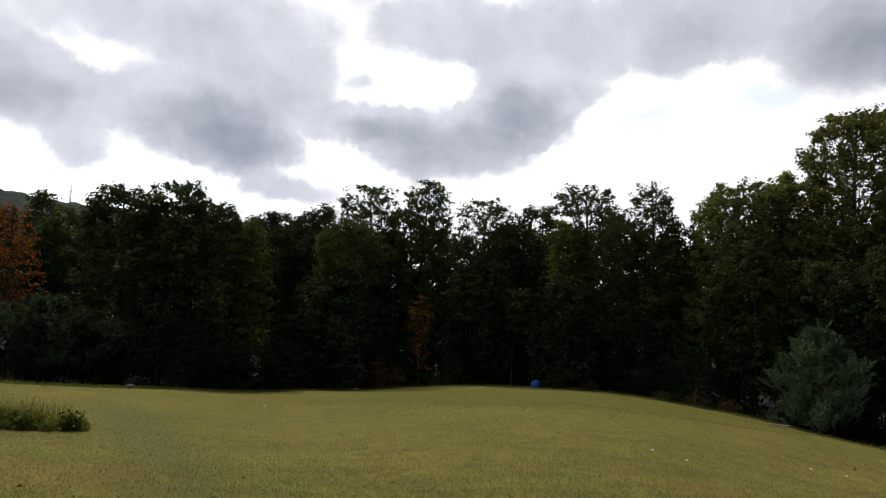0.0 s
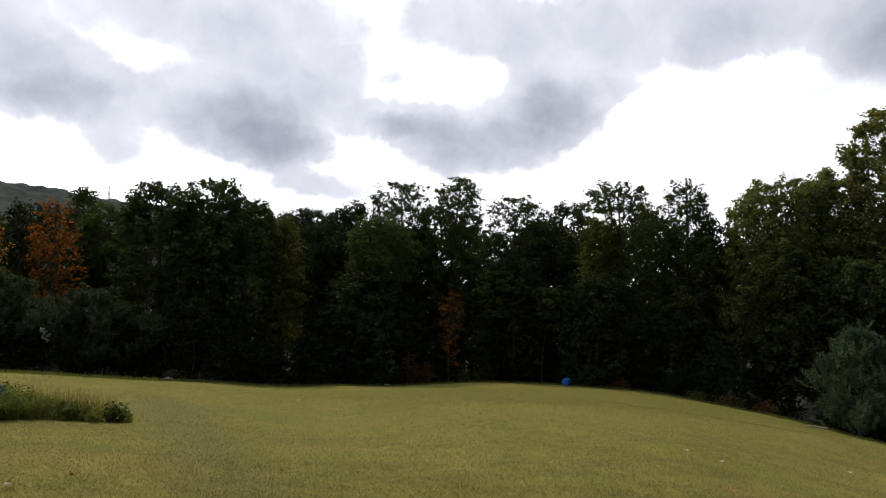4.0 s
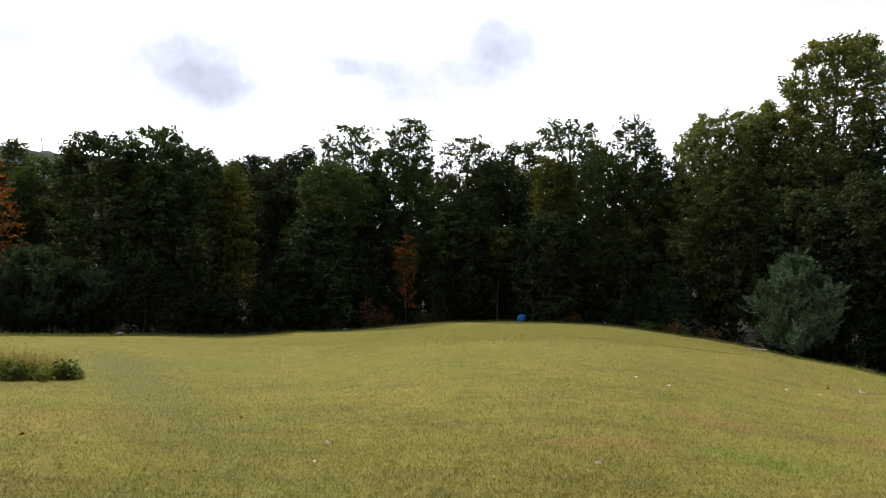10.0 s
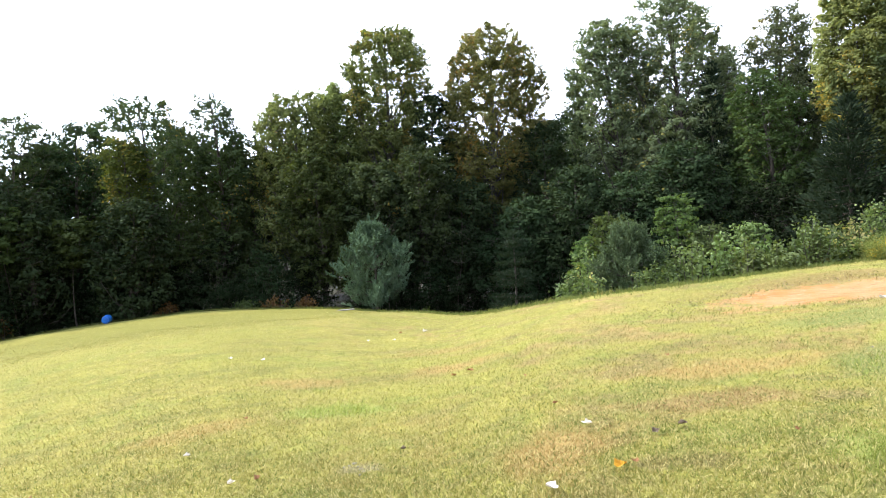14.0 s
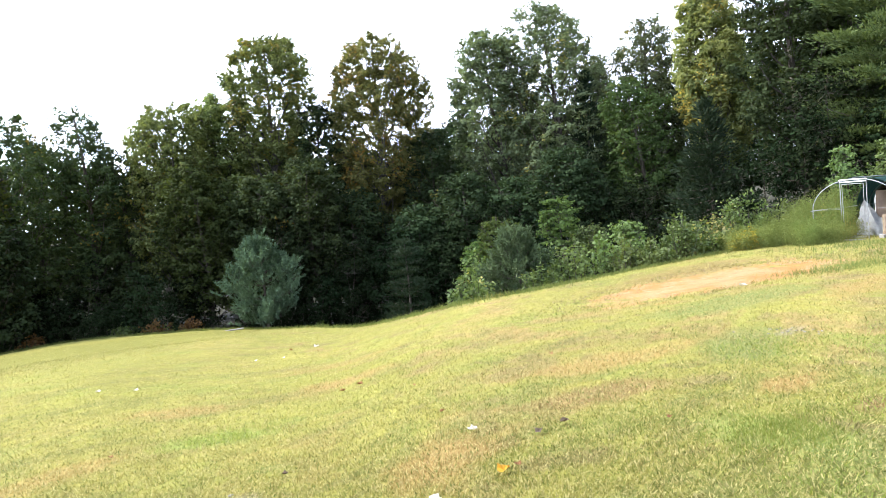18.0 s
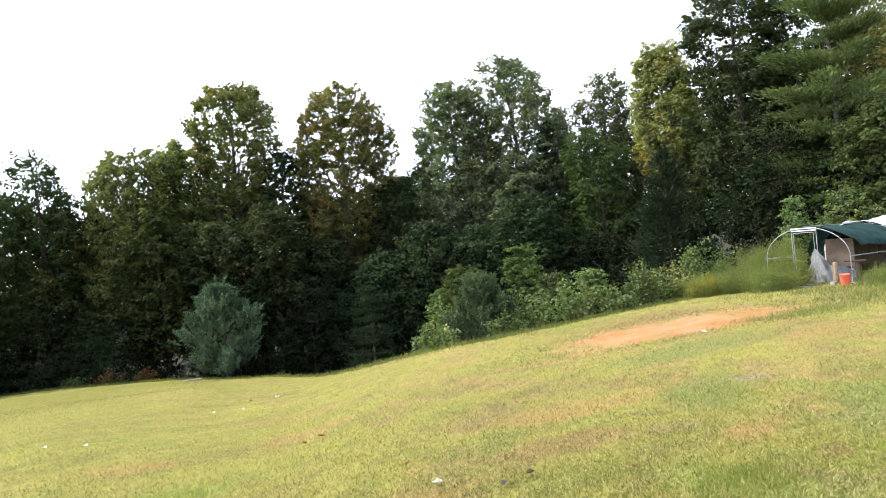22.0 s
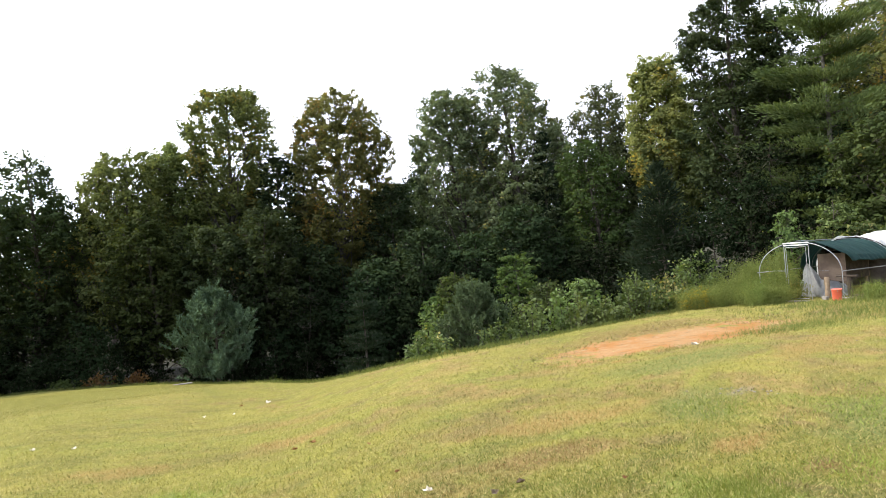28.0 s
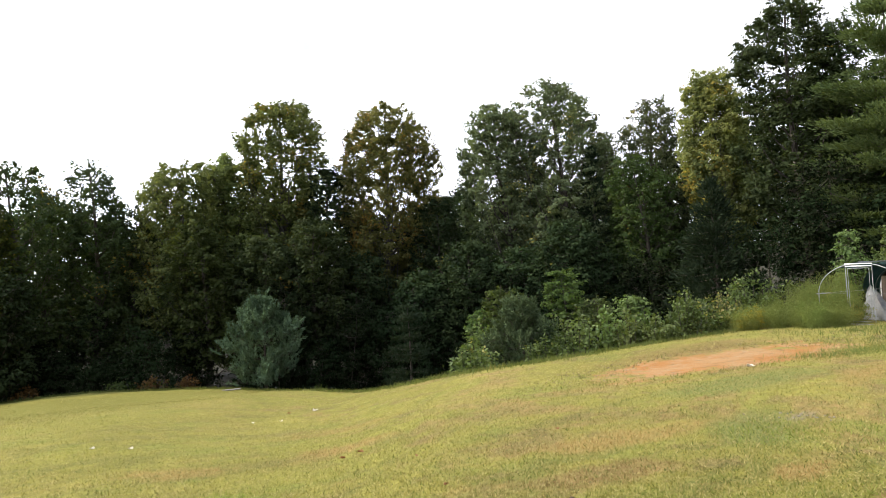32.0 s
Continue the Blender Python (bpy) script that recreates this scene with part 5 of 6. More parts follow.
HALF, LEG, RISE, FALL = 1.35, 0.96, 1.0, 0.035      # FALL: how the pen runs down with the ground


def arch(u, y, grow=0.0, sag=0.0):
    """A point on the hoop: u from -1 at the one foot to 1 at the other."""
    if abs(u) > 0.72:
        return Vector((math.copysign(HALF + grow, u), y, LEG * (1 - abs(u)) / 0.28 - FALL * y))
    a = (u / 0.72) * math.pi / 2
    return Vector(((HALF + grow) * math.sin(a), y, LEG + (RISE + grow) * math.cos(a) - sag - FALL * y))


for y in (0.0, 4.0, 8.0, 12.0):
    pipe_mesh("hoop", [arch(-1 + 2 * k / 36, y) for k in range(37)], 0.0145, STEEL, pen)
for side in (-1, 1):
    pipe_mesh("side_rail", [(side * (HALF + 0.045), -0.05, LEG), (side * (HALF + 0.045), 12.05, LEG - 12 * FALL)], 0.017, STEEL, pen)
pipe_mesh("ridge_pole", [(0, -0.05, LEG + RISE + 0.042), (0, 12.05, LEG + RISE + 0.042 - 12 * FALL)], 0.016, STEEL, pen)
pipe_mesh("front_rail", [(-HALF, -0.03, 0.98), (-0.42, -0.03, 0.98)], 0.004, STEEL, pen, 6)
pipe_mesh("front_rail", [(0.40, -0.03, 0.98), (0.95, -0.03, 0.98)], 0.004, STEEL, pen, 6)
for x in (-0.42, 0.38):
    pipe_mesh("door_post", [(x, -0.02, 0.0), (x, -0.02, 1.90)], 0.014, STEEL, pen)
door = part("door", bmesh.new(), STEEL, pen, "narrow door of bare steel pipe")
for x in (-0.345, 0.305):
    pipe_mesh("door_stile", [(x, -0.05, 0.06), (x, -0.05, 1.80)], 0.010, STEEL, door, 7)
for z in (0.06, 1.80):
    pipe_mesh("door_rail", [(-0.345, -0.05, z), (0.305, -0.05, z)], 0.010, STEEL, door, 7)
bm = bmesh.new()
box(bm, -0.02, -0.03, 1.87, 0.80, 0.04, 0.035, 0, 0.006)
box(bm, -0.02, -0.03, 1.945, 0.84, 0.04, 0.035, 0, 0.006)
part("door_header", bm, WHITE_TARP, pen, "white header board")

def crease(p, q):
    """Sharp folds of a stiff sheet."""
    return 1 - abs(math.sin(p * 3.1 + 1.3 * math.sin(q * 2.3)))


def green_sheet(u, v):
    low = -0.26 - 0.60 * min(1.0, max(0.0, (v - 0.58) / 0.15))
    s = low + (0.56 - low) * u                                   # across the hoops
    front = 0.15 + 2.0 * max(0.0, abs(s + 0.02) - 0.12) ** 1.4 * (1.0 if s > 0 else 0.35)
    y = front + (4.40 - front) * v
    p = arch(s, y, 0.035)
    wave = 0.045 * math.sin(9 * y + 3 * s) * max(0.0, s) + 0.02 * math.sin(17 * y - 8 * s)
    p.z -= 0.16 * max(0.0, s - 0.42) * abs(math.sin(2.1 * y)) * 3 * u + 0.06 * math.sin(math.pi * v) * (0.3 + abs(math.sin(1.5 * y)))
    p.x += wave * (1 if s > 0 else -0.4) + (0.05 if s > 0.45 else 0)
    return p


def white_sheet(u, v):
    s = -0.93 + (1.67 + 0.18 * math.sin(3.1 * v + 0.6)) * u
    y = 4.35 + 7.2 * v + 0.25 * math.sin(5 * u + 1)
    p = arch(min(s, 0.93), y, 0.07 + 0.05 * abs(math.sin(7 * v + 4 * u)))
    p.z += 0.05 * math.sin(11 * v + 6 * u) + 0.10 * math.sin(3 * v) - 0.05 + 0.06 * crease(6.1 * v + 2.9 * u, 3.5 * u) + 0.05 * crease(9.0 * u - 4.0 * v, 6 * v) + 0.03 * crease(15 * v + 11 * u, 9 * u)
    p.x += 0.06 * math.sin(13 * v - 5 * u) * u
    return p


cloth("green_cover", green_sheet, 40, 44, GREEN_TARP, pen, "dark green tarpaulin sagging over the hoops")
# added screen across the hoops: blocks the bright far end, darkens the inside
cloth("inner_curtain", lambda u, v: Vector(((u - 0.5) * 2.5, 4.25 + 0.06 * math.sin(14 * u) + 0.05 * v, 0.1 + v * (LEG + (RISE - 0.06) * math.sqrt(max(0.0, 1 - ((u - 0.5) * 1.85) ** 2)) - 0.1))), 24, 10, BROWN_TARP, pen, "dark screen added to keep the pen's inside dark")
cloth("white_cover", white_sheet, 70, 80, WHITE_TARP, pen, "crumpled white plastic sheet over the far hoops")

# the hen box inside, on legs
cx, cy, cz = (pose(PX, PY, PZ, 0, 0, PEN_TURN) @ Vector((0.42, 2.6, 0)))
hut = thing("hen_box", cx, cy, PZ, PEN_TURN, "pinkish plywood hen box on legs inside the pen", "hen house")
bm = bmesh.new()
box(bm, -0.06, -0.95, 0.96, 0.90, 0.02, 0.98, 0, 0.004)
part("front_board", bm, PLYWOOD, hut)
# both sides take near-black wood for the shade under the tarpaulin
for sx in (-0.50, 0.38):
    bm = bmesh.new()
    box(bm, sx, 0, 0.98, 0.02, 1.86, 0.98, 0, 0.004)
    part("side_board", bm, DARK_WOOD, hut, "side board coloured dark for the shade inside the pen")
bm = bmesh.new()
box(bm, -0.06, 0.95, 0.96, 0.90, 0.02, 0.98, 0, 0.004)
part("back_board", bm, PLYWOOD, hut)
bm = bmesh.new()
box(bm, -0.06, 0, 0.50, 0.86, 1.86, 0.03, 0, 0.004)
part("floor_board", bm, PLYWOOD, hut)
for sx in (-0.44, 0.32):
    for sy in (-0.85, 0.85):
        bm = bmesh.new()
        box(bm, sx, sy, 0.24, 0.08, 0.08, 0.48, 0, 0.006)
        part("leg", bm, OLD_WOOD, hut)


def in_pen(x, y, z=0.0):
    p = pose(PX, PY, PZ, 0, 0, PEN_TURN) @ Vector((x, y, z))
    return p.x, p.y, p.z


# a dull plastic sheet slung under and beside the hen box
wx, wy, _ = in_pen(0.12, 1.42)
sheet = thing("plastic_sheet", wx, wy, gz(wx, wy), PEN_TURN, "dull white plastic sheet draped under the hen box", "plastic sheet")


def sheet_at(u, v):
    rise = 0.62 + 0.60 * max(0.0, 1 - (abs(u - 0.20) / 0.24) ** 2) if u < 0.44 else 0.62 - 0.25 * (u - 0.44)
    return Vector(((u - 0.5) * (1.75 - 0.25 * v) + 0.05 * math.sin(9 * v + 8 * u), 0.10 * math.sin(9 * u + 2 * v) + 0.10 * v + 0.05 * math.sin(21 * u + 5 * v), rise * v))


cloth("sheet", sheet_at, 44, 22, DULL_SHEET, sheet)

# a rough bench of split logs before the hen box
bx, by, _ = in_pen(1.05, 0.55)
bench = thing("log_bench", bx, by, gz(bx, by), PEN_TURN, "rough bench of a plank on split logs", "bench")
for lx, wood in ((-0.42, OLD_WOOD), (0.28, DARK_WOOD)):
    bm = bmesh.new()
    lathe(bm, [(0.085, 0), (0.09, 0.1), (0.078, 0.40), (0.085, 0.66), (0.07, 0.70)], 10)
    bmesh.ops.translate(bm, verts=bm.verts, vec=(lx, 0, 0))
    part("leg", bm, wood, bench)
bm = bmesh.new()
box(bm, 0.22, 0, 0.73, 0.62, 0.22, 0.05, 2, 0.008)
part("plank", bm, DARK_WOOD, bench)

# an orange bucket
bx, by = at(-80.75, 24.3)
bucket = thing("bucket", bx, by, gz(bx, by), 30, "salmon-red plastic bucket standing before the pen", "bucket")
bm = bmesh.new()
lathe(bm, [(0.125, 0.0), (0.13, 0.01), (0.148, 0.33), (0.158, 0.335), (0.158, 0.36), (0.148, 0.362), (0.140, 0.35), (0.122, 0.03)], 24)
part("body", bm, ORANGE_PLASTIC, bucket, "", True)
pipe_mesh("handle", [(0.155 * math.cos(a), 0.03, 0.33 - 0.13 * math.sin(a)) for a in np.linspace(0, math.pi, 12)], 0.004, STEEL, bucket, 5)

# odd boards, posts and stones round the pen
rs = np.random.RandomState(41)
for k in range(9):
    bx, by, _ = in_pen(rs.uniform(1.5, 2.2), rs.uniform(0.4, 4.0))
    plank = thing("loose_board", bx, by, gz(bx, by) + 0.03 + 0.035 * (k % 3), rs.uniform(60, 130), "weathered loose board lying beside the pen", "board", "boards beside the pen")
    bm = bmesh.new()
    box(bm, 0, 0, 0.0, rs.uniform(0.7, 1.5), 0.11, 0.028, 0, 0.004, rs.uniform(-8, 8))
    part("board", bm, OLD_WOOD, plank)
for k, (lx, ly, w) in enumerate([(0.1, -0.55, 0.8), (1.75, -0.10, 0.9), (-1.0, -0.3, 0.35)]):
    bx, by, _ = in_pen(lx, ly)
    slab = thing("pale_board", bx, by, gz(bx, by) + 0.02, -95 + 5 * k, "pale flat board lying on the ground", "board", "pale boards by the pen")
    bm = bmesh.new()
    box(bm, 0, 0, 0.0, w, 0.14, 0.04, 0, 0.006)
    part("board", bm, PALE_STONE, slab)
for k, (lx, ly, s) in enumerate([(-0.75, -0.25, 0.16), (-1.0, 0.1, 0.2), (-1.3, -0.25, 0.18), (0.9, -0.3, 0.12)]):
    bx, by, _ = in_pen(lx, ly)
    blockt = thing("block", bx, by, gz(bx, by), 20 * k, "grey concrete block by the pen's door", "block", "blocks by the pen")
    bm = bmesh.new()
    box(bm, 0, 0, s * 0.5, s * 1.5, s, s, 0, 0.01)
    part("body", bm, PALE_STONE, blockt)
for k in range(16):
    bx, by, _ = in_pen(rs.uniform(1.6, 2.5), rs.uniform(1.6, 4.8))
    stick = thing("brush_stick", bx, by, gz(bx, by), rs.uniform(0, 360), "bare grey stick in a brush pile", "stick", "sticks of the brush pile")
    pipe_mesh("stick", [(-0.35, 0, 0.0), (0, 0.12 * rs.uniform(-1, 1), 0.10 + 0.2 * rs.uniform()), (0.35, 0.1 * rs.uniform(-1, 1), 0.15 + 0.45 * rs.uniform())], 0.009, OLD_WOOD, stick, 5)

# ---------------------------------------------------------------- the covered heap
hx, hy = at(40.5, 16.6)
heap = thing("covered_heap", hx, hy, gz(hx, hy), 41.2, "heap covered with a creased blue and a grey-brown tarpaulin among weeds", "heap")


def heap_at(u, v, grow=0.0):
    x, y = (u - 0.5) * 2, (v - 0.5) * 2
    dome = max(0.0, 1 - abs(x) ** 2.4) * max(0.0, 1 - abs(y) ** 2.4)
    lump = 0.10 * noise.noise(Vector((x * 1.7, y * 1.7, 3.0))) + 0.06 * noise.noise(Vector((x * 4.5, y * 4.0, 7.0)))
    folds = 0.085 * crease(3.1 * x - 1.9 * y, 4 * y) + 0.06 * crease(4.3 * y + 3.0 * x, 5 * x) + 0.035 * crease(8.5 * x - 5.0 * y + 1, 7 * y)
    out = folds * (1 - dome) * 0.8
    return Vector((x * (1.35 + out), y * (1.0 + out), (0.66 + grow + lump) * dome ** 0.5 + folds * dome ** 0.3 - 0.04 + grow * 0.5))


def frayed(u, v):
    """The far, loose end of the blue sheet, bunched on the ground."""
    x, y = (u - 0.5) * 0.9, (v - 0.5) * 0.7
    return Vector((1.62 + x, -0.55 + y, 0.02 + 0.14 * crease(6 * x + 3 * y, 9 * y) * max(0.0, 1 - (2.1 * x) ** 2) + 0.07 * crease(9 * y - 4 * x, 8 * x)))


cloth("blue_sheet", lambda u, v: heap_at(u, v), 120, 90, BLUE_TARP, heap, "creased bright blue tarpaulin")
cloth("blue_corner", frayed, 40, 30, BLUE_TARP, heap, "bunched corner of the blue tarpaulin")
cloth("brown_sheet", lambda u, v: heap_at(0.06 + 0.84 * u + 0.04 * math.sin(9 * v), 0.42 + 0.52 * v + 0.08 * math.sin(7 * u) + 0.05 * math.sin(19 * u), 0.05), 70, 50, BROWN_TARP, heap, "folded grey-brown tarpaulin over the top")
for k, (u, v) in enumerate([(0.84, 0.52), (0.74, 0.62)]):
    p = pose(hx, hy, gz(hx, hy), 0, 0, 41.2) @ heap_at(u, v, 0.07)
    slab = thing("pale_board", p.x, p.y, p.z + 0.03, 70 + 50 * k, "pale board weighing down the tarpaulin", "board", "boards on the heap")
    bm = bmesh.new()
    box(bm, 0, 0, 0, 0.34, 0.10, 0.03, 0, 0.005, 14)
    part("board", bm, PALE_STONE, slab)
# weeds round it: a soft dark clump at the sheet's end, low broad leaves further on
for k, (b, dist, hgt, rad, leaf) in enumerate([(37.2, 15.0, 0.36, 0.30, MID), (36.4, 15.1, 0.60, 0.42, WEEDS), (35.5, 15.3, 0.70, 0.45, WEEDS), (34.5, 15.4, 0.50, 0.42, WEEDS), (33.4, 15.5, 0.36, 0.36, WEEDS), (36.0, 15.6, 0.72, 0.4, MID),
                                               (32.8, 15.25, 0.20, 0.30, WEEDS), (31.7, 15.05, 0.19, 0.30, MID), (30.3, 15.0, 0.13, 0.32, WEEDS), (29.2, 14.95, 0.15, 0.18, MID), (28.5, 15.1, 0.08, 0.2, WEEDS),
                                               (39.0, 20.5, 1.0, 0.7, LIGHT), (41.5, 20.5, 1.2, 0.8, LIGHT)]):
    tx, ty = at(b, dist)
    low = hgt < 0.3
    shrub("weed_clump", "leafy weed clump beside the covered heap", tx, ty, gz(tx, ty) + hgt, rad, leaf, 760 + k, 12 if low else 30, 13 if low else 70, 0.10 if low else 0.06, "weeds round the heap", "weeds", 0.07, 0.55 if low else 0.26, 0.25)

# ---------------------------------------------------------------- along the lawn's rim
bx, by = at(-8.5, 45.3)
barrel = thing("barrel", bx, by, gz(bx, by) + 0.24, 68, "blue plastic barrel lying at the lawn's rim", "barrel")
bm = bmesh.new()
lathe(bm, [(0.20, -0.36), (0.235, -0.345), (0.25, -0.30), (0.265, -0.14), (0.25, -0.12), (0.25, 0.12), (0.265, 0.14), (0.25, 0.30), (0.235, 0.345), (0.20, 0.36)], 22)
bmesh.ops.rotate(bm, verts=bm.verts, matrix=Matrix.Rotation(math.pi / 2, 3, "Y"))
body = part("body", bm, BLUE_PLASTIC, barrel, "", True)
for sx, sy in ((0.36, 0.09), (0.36, -0.09)):
    bm = bmesh.new()
    lathe(bm, [(0.03, 0), (0.03, 0.025), (0.02, 0.03)], 10)
    bmesh.ops.rotate(bm, verts=bm.verts, matrix=Matrix.Rotation(math.pi / 2, 3, "Y"))
    bmesh.ops.translate(bm, verts=bm.verts, vec=(sx, sy, 0.05))
    part("bung", bm, BLUE_PLASTIC, barrel)
bx, by = at(-27.5, 36.8)
plank = thing("pale_board", bx, by, gz(bx, by) + 0.05, -27, "pale weathered board lying at the lawn's rim", "board")
bm = bmesh.new()
box(bm, 0, 0, 0.0, 0.95, 0.16, 0.05, 0, 0.008, 4)
part("board", bm, PALE_STONE, plank)


def rock(name, label, x, y, size, seed, mat=None):
    bm = bmesh.new()
    bmesh.ops.create_icosphere(bm, subdivisions=3, radius=1.0)
    for v in bm.verts:
        k = 1 + 0.28 * noise.noise(v.co * 1.6 + Vector((seed, 0, 0))) + 0.08 * noise.noise(v.co * 5 + Vector((0, seed, 0)))
        v.co = Vector((v.co.x * size[0], v.co.y * size[1], v.co.z * size[2])) * k
    root = thing(name, x, y, gz(x, y) + size[2] * 0.35, 30 * seed, label, "rock")
    part("body", bm, mat or FIELD_STONE, root, "", True)


rock("boulder", "grey boulder half sunk at the lawn's rim", *at(25.0, 34.6), (0.30, 0.22, 0.14), 3)
rock("boulder", "small grey stone at the lawn's rim", *at(7.0, 42.4), (0.2, 0.2, 0.12), 5)
# a snag of pale plastic among the pines
px, py = at(33.9, 38.6)
snag = thing("plastic_rag", px, py, gz(px, py), 34, "torn pale plastic rag caught on a pine bough", "plastic rag")
for k in range(5):
    ox, oz = 0.12 * (k % 3) - 0.10 + 0.04 * k, 2.35 - 0.13 * k
    cloth("shred", lambda u, v, ox=ox, oz=oz, k=k: Vector((ox + (u - 0.5) * 0.16 + 0.05 * math.sin(5 * v + k), 0.06 * math.sin(6 * u + k), oz - 0.15 * v + 0.06 * math.sin(7 * u + 2 * k))), 5, 4, RAG, snag)
pipe_mesh("bough", [(0, 0.05, 0), (0.05, 0.05, 1.2), (-0.05, 0.04, 2.45)], 0.008, BARK, snag, 6)

# ---------------------------------------------------------------- on the lawn
def leaf_mesh(seed, length):
    """A lobed, curled, fallen leaf."""
    rs = random.Random(seed)
    bm = bmesh.new()
    n = 14
    mid = bm.verts.new((0, 0, 0.012))
    ring = []
    for k in range(n):
        a = 2 * math.pi * k / n
        r = length * (0.5 if k % 2 else 0.42) * (1.0 + 0.25 * math.cos(a)) * rs.uniform(0.85, 1.15)
        x, y = r * math.cos(a), 0.75 * r * math.sin(a)
        ring.append(bm.verts.new((x, y, 0.015 + 1.8 * y * y / length + rs.uniform(0, 0.012))))
    for k in range(n):
        bm.faces.new((mid, ring[k], ring[(k + 1) % n]))
    bmesh.ops.solidify(bm, geom=bm.faces[:], thickness=0.002)
    return bm


LEAVES = [   # place, length, kind
    (1.68, 4.99, 0.09, "pale"), (1.89, 4.97, 0.10, "brown"), (3.16, 2.92, 0.13, "pale"), (4.45, 3.75, 0.12, "pale"), (3.74, 2.82, 0.14, "yellow"), (3.86, 2.80, 0.09, "brown"),
    (6.30, 7.79, 0.15, "brown"), (4.86, 3.09, 0.12, "tan"), (10.75, 15.57, 0.26, "pale"), (8.36, 14.69, 0.15, "pale"), (3.93, 11.97, 0.12, "pale"), (6.01, 7.82, 0.13, "brown"),
    (4.57, 3.13, 0.13, "tan"), (13.56, 4.72, 0.22, "pale"), (4.39, 11.58, 0.13, "pale"), (-1.18, 7.45, 0.09, "pale"), (-6.11, 23.35, 0.2, "pale"), (-4.91, 6.74, 0.12, "pale"),
    (-1.16, 6.54, 0.08, "pale"), (1.66, 6.16, 0.09, "pale"), (-4.63, 7.44, 0.10, "brown"), (9.01, 14.49, 0.14, "pale"), (10.1, 15.9, 0.14, "brown"), (4.9, 4.6, 0.08, "brown"),
    (5.9, 6.1, 0.09, "brown"), (2.6, 7.3, 0.08, "brown"), (3.3, 5.0, 0.07, "tan"), (5.2, 2.3, 0.08, "brown"), (7.4, 5.0, 0.10, "brown"), (0.4, 6.2, 0.08, "brown"), (-2.6, 9.0, 0.10, "brown")]
TINT = {"pale": (PALE_LEAF, "bleached pale fallen leaf on the lawn"), "brown": (BROWN_LEAF, "curled brown fallen leaf on the lawn"),
        "yellow": (YELLOW_LEAF, "orange-yellow fallen leaf on the lawn"), "tan": (OLD_WOOD, "dry tan fallen leaf on the lawn")}
for k, (lx, ly, size, kind) in enumerate(LEAVES):
    mat, label = TINT[kind]
    leaf = thing("fallen_leaf", lx, ly, gz(lx, ly) + 0.02, 47 * k % 360, label, "leaf", "fallen leaves")
    part("blade", leaf_mesh(k, size * 0.8), mat, leaf)
# bare stony spots worn into the turf
for k, (cx, cy, w, count) in enumerate([(8.93, 2.51, 0.30, 22), (2.72, 4.8, 0.14, 9), (-0.2, 4.1, 0.12, 8), (13.7, 1.23, 0.6, 12)]):
    spot = thing("stony_patch", cx, cy, gz(cx, cy), 0, "worn patch of small pale stones in the turf", "stones", "stony patches")
    for j in range(count):
        bm = bmesh.new()
        bmesh.ops.create_icosphere(bm, subdivisions=1, radius=1.0)
        s = rs.uniform(0.009, 0.022)
        for v in bm.verts:
            v.co = Vector((v.co.x * s * 1.5, v.co.y * s * 1.2, v.co.z * s * 0.32)) * rs.uniform(0.85, 1.15)
        ox, oy = rs.normal(0, w * 0.6), rs.normal(0, w * 0.8)
        bmesh.ops.translate(bm, verts=bm.verts, vec=(ox, oy, gz(cx + ox, cy + oy) - gz(cx, cy) + 0.004))
        part("stone", bm, PALE_STONE, spot, "", True)

# ---------------------------------------------------------------- grass
def polar_spots(rs, n, a0, a1, r0, r1, power=1.0):
    a = np.radians(rs.uniform(a0, a1, n))
    r = r0 + (r1 - r0) * rs.uniform(0, 1, n) ** power
    return np.column_stack([-np.sin(a) * r, np.cos(a) * r])


rs = np.random.RandomState(21)
ang = np.radians(rs.uniform(-98, 46, 620000))
rad = np.exp(math.log(3.2) + (math.log(46.0) - math.log(3.2)) * rs.uniform(0, 1, 620000) ** 1.35) * rs.uniform(0.45, 1.1, 620000)
spots = np.column_stack([-np.sin(ang) * rad, np.cos(ang) * rad])
_, _l, _s = ground_z(spots[:, 0], spots[:, 1])
spots = spots[(_s < 0.25 + rs.uniform(-0.15, 0.5, len(spots))) & (_l > 0.9)]
tuft_stuff("lawn_grass", "short mown grass with straw-coloured blades", spots, BLADES, 22, 0.038, 0.0115, 1.0)
ang = np.radians(np.concatenate([rs.uniform(46, 262, 150000), rs.uniform(-180, 180, 90000)]))
rad = np.concatenate([np.exp(rs.uniform(math.log(3.2), math.log(26.0), 150000)) * rs.uniform(0.3, 1.1, 150000), 3.4 * np.sqrt(rs.uniform(0, 1, 90000)) * rs.uniform(0.6, 1.35, 90000)])
spots = np.column_stack([-np.sin(ang) * rad, np.cos(ang) * rad])
tuft_stuff("lawn_grass", "short mown grass round the viewpoint", spots, BLADES, 27, 0.038, 0.0115, 1.0)
# brighter tufts of coarse grass
for k, (cx, cy, w, n) in enumerate([(5.2, 1.48, 0.36, 1800), (8.1, 2.5, 0.5, 800), (3.7, 7.1, 0.4, 700), (8.6, 0.9, 0.7, 1300), (6.2, 0.75, 0.4, 700), (4.2, 0.7, 0.5, 1100)]):
    spots = np.column_stack([rs.normal(cx, w * 0.8, n), rs.normal(cy, w * 0.6, n)])
    tuft_stuff("coarse_grass", "tuft of coarse bright green grass in the lawn", spots, FRESH, 30 + k, 0.055, 0.010, 0.9)
# ragged grass along the lawn's rim
a = rs.uniform(-75, 44, 30000)
rim = np.interp(a, _fine, RIM_FINE[0])
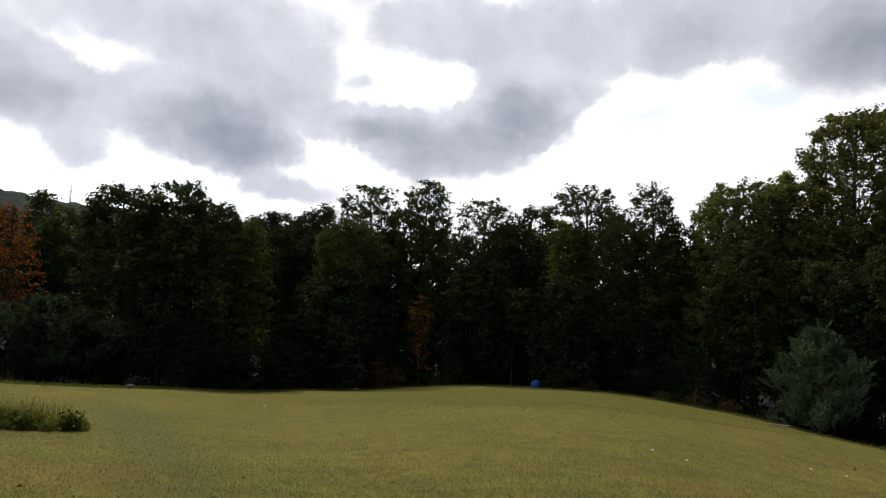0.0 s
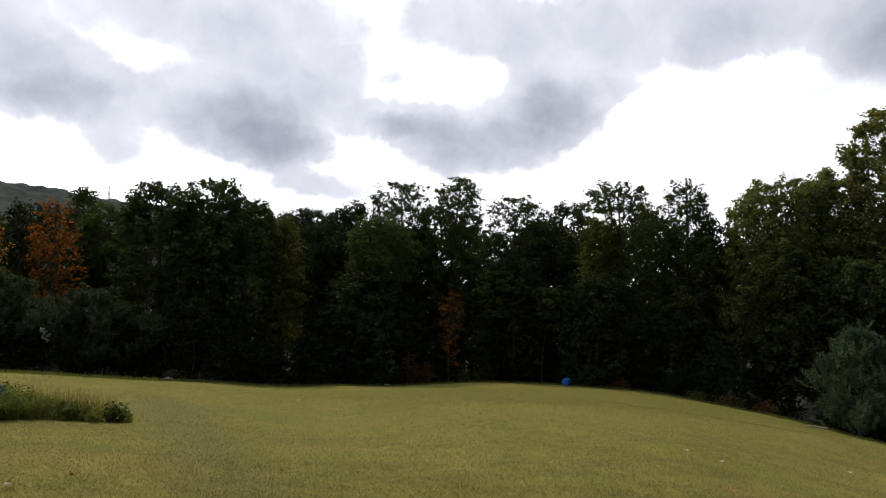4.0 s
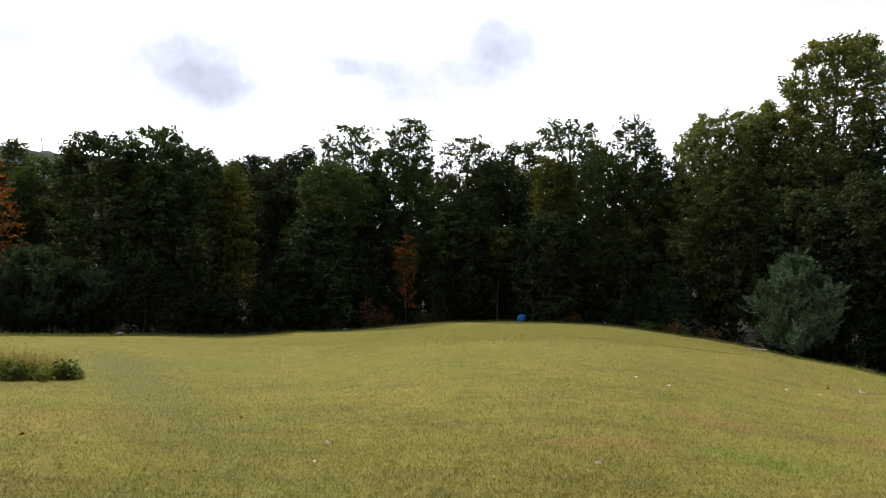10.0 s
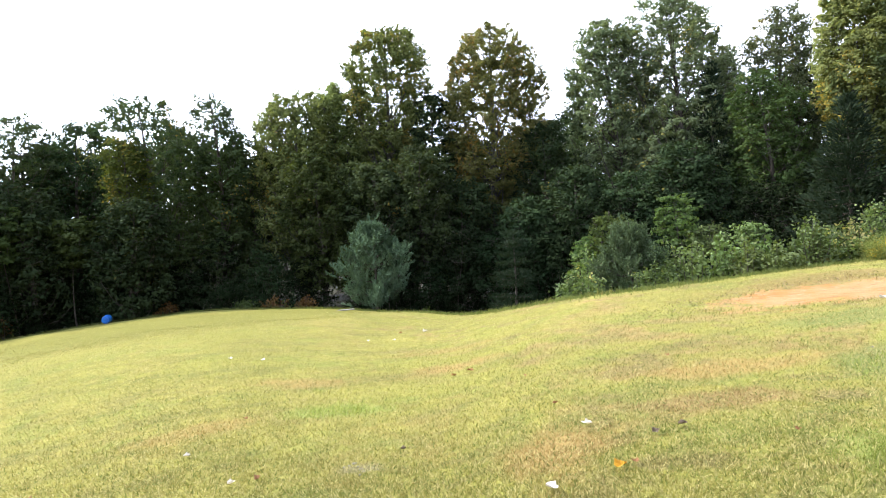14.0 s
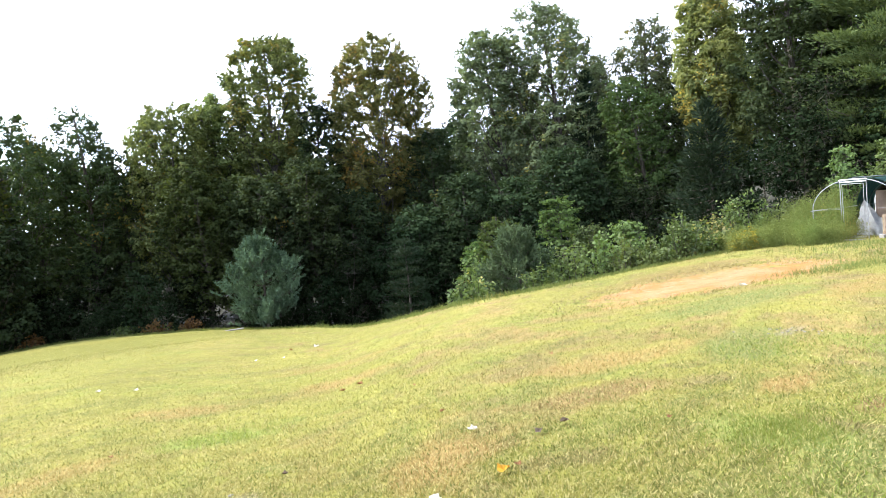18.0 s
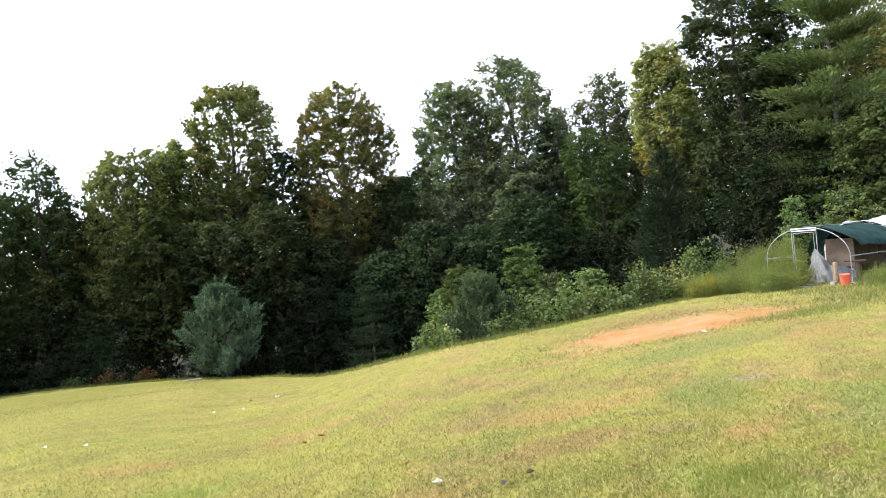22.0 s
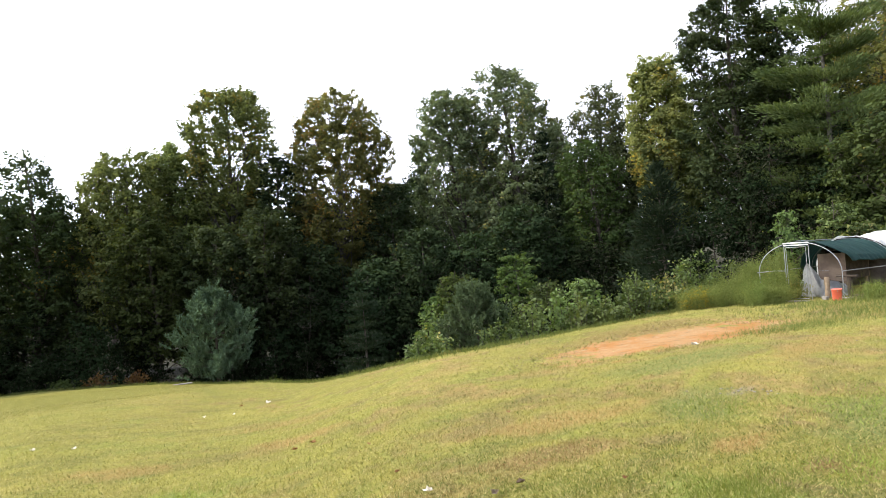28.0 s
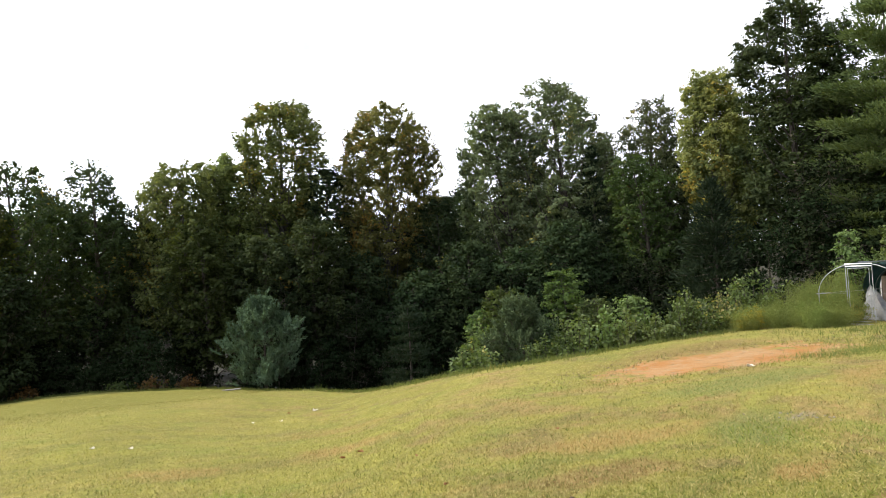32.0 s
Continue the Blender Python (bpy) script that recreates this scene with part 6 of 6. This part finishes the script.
rr = rim + rs.normal(0.5, 0.55, len(a))
ar = np.radians(a)
tuft_stuff("rim_grass", "ragged uncut grass along the lawn's rim", np.column_stack([-np.sin(ar) * rr, np.cos(ar) * rr]), TALL_GRASS, 23, 0.16, 0.02, 0.4)
# tall weeds before the pen and by the heap
spots = np.concatenate([polar_spots(rs, 1900, -77.0, -69.5, 26.0, 29.5), polar_spots(rs, 700, -90, -81.5, 23.5, 24.8)])
tuft_stuff("tall_weeds", "tall pale green grass and weeds beside the pen", spots, WEEDS, 24, 0.8, 0.016, 0.55, "weeds", 1.0)
spots = np.column_stack([rs.normal(22.3, 1.3, 6000), rs.normal(1.6, 2.2, 6000)])
tuft_stuff("rough_grass", "rough grass before the pen", spots, TALL_GRASS, 25, 0.22, 0.018, 0.45, "weeds", 1.0)
# the strip of long grass that runs down from the pen
f = rs.uniform(0, 1, 4200)
spots = np.column_stack([15.6 + 8.4 * f + rs.normal(0, 0.35, len(f)), 4.35 - 3.2 * f ** 0.8 + rs.normal(0, 0.42 + 0.3 * f, len(f))])
tuft_stuff("long_grass", "strip of long seeding grass before the pen", spots, TALL_GRASS, 33, 0.22, 0.012, 0.6, "weeds", 0.8)
# dead grass and thatch round the bare soil
f = rs.uniform(0, 2 * np.pi, 9000)
grow = rs.normal(1.0, 0.16, len(f))
ux, uy = 4.3 * np.cos(f) * grow, 2.0 * np.sin(f) * grow
spots = np.column_stack([15.6 + 0.93 * ux + 0.37 * uy, 5.9 - 0.37 * ux + 0.93 * uy])
tuft_stuff("dead_grass", "dead brown grass round the bare soil", spots[uy > -0.3][::4], OLD_WOOD, 34, 0.035, 0.016, 0.9)
tuft_stuff("soil_grass", "sparse green grass creeping over the bare soil", spots[::3] * 0.985 + [0.2, 0.1], BLADES, 35, 0.06, 0.018, 0.7)
rw = random.Random(5)
for k in range(50):
    b = rw.uniform(-77.4, -69.8) if k < 28 else rw.uniform(-90, -82.5) if k < 38 else rw.uniform(-78.4, -74.6)
    dist = rw.uniform(26.0, 29.8) if k < 28 else rw.uniform(23.8, 25.0) if k < 38 else rw.uniform(24.3, 26.0)
    tx, ty = at(b, dist)
    tall = (0.85 + 1.15 * max(0.0, min(1.0, (-71.0 - b) / 6.0))) * rw.uniform(0.8, 1.1) if k < 28 else rw.uniform(0.35, 0.6) if k < 38 else rw.uniform(0.6, 1.2)
    shrub("weed_clump", "tall soft green weeds gone to seed by the pen", tx, ty, gz(tx, ty) + tall, 0.62, WEEDS, 800 + k, 30, 100, 0.055, "weeds by the pen", "weeds", 0.11, 0.30, 0.3)
for k in range(4):
    tx, ty = at(-70.2 - 0.55 * k, 26.2 + 0.3 * (k % 2))
    shrub("goldenrod", "yellow goldenrod in flower among the weeds", tx, ty, gz(tx, ty) + 0.75 + 0.1 * (k % 3), 0.35, GOLDENROD, 880 + k, 14, 40, 0.05, "goldenrod plants", "flowers", 0.06, 0.5, 0.3)
spots = polar_spots(rs, 1000, 28.9, 35.4, 15.1, 16.6)
tuft_stuff("heap_weeds", "tall thin seeding stalks beside the covered heap", spots, STALKS, 26, 0.66, 0.013, 0.16, "weeds", 0.5)
spots = polar_spots(rs, 3200, 31.0, 37.4, 15.0, 16.8)
tuft_stuff("heap_weeds", "low rough grass beside the covered heap", spots, TALL_GRASS, 29, 0.34, 0.010, 0.4, "weeds", 1.0)
spots = polar_spots(rs, 1500, 27.6, 32.0, 15.0, 16.4)
tuft_stuff("heap_weeds", "thin rough grass at the end of the weeds", spots, TALL_GRASS, 36, 0.16, 0.010, 0.5, "weeds", 1.0)
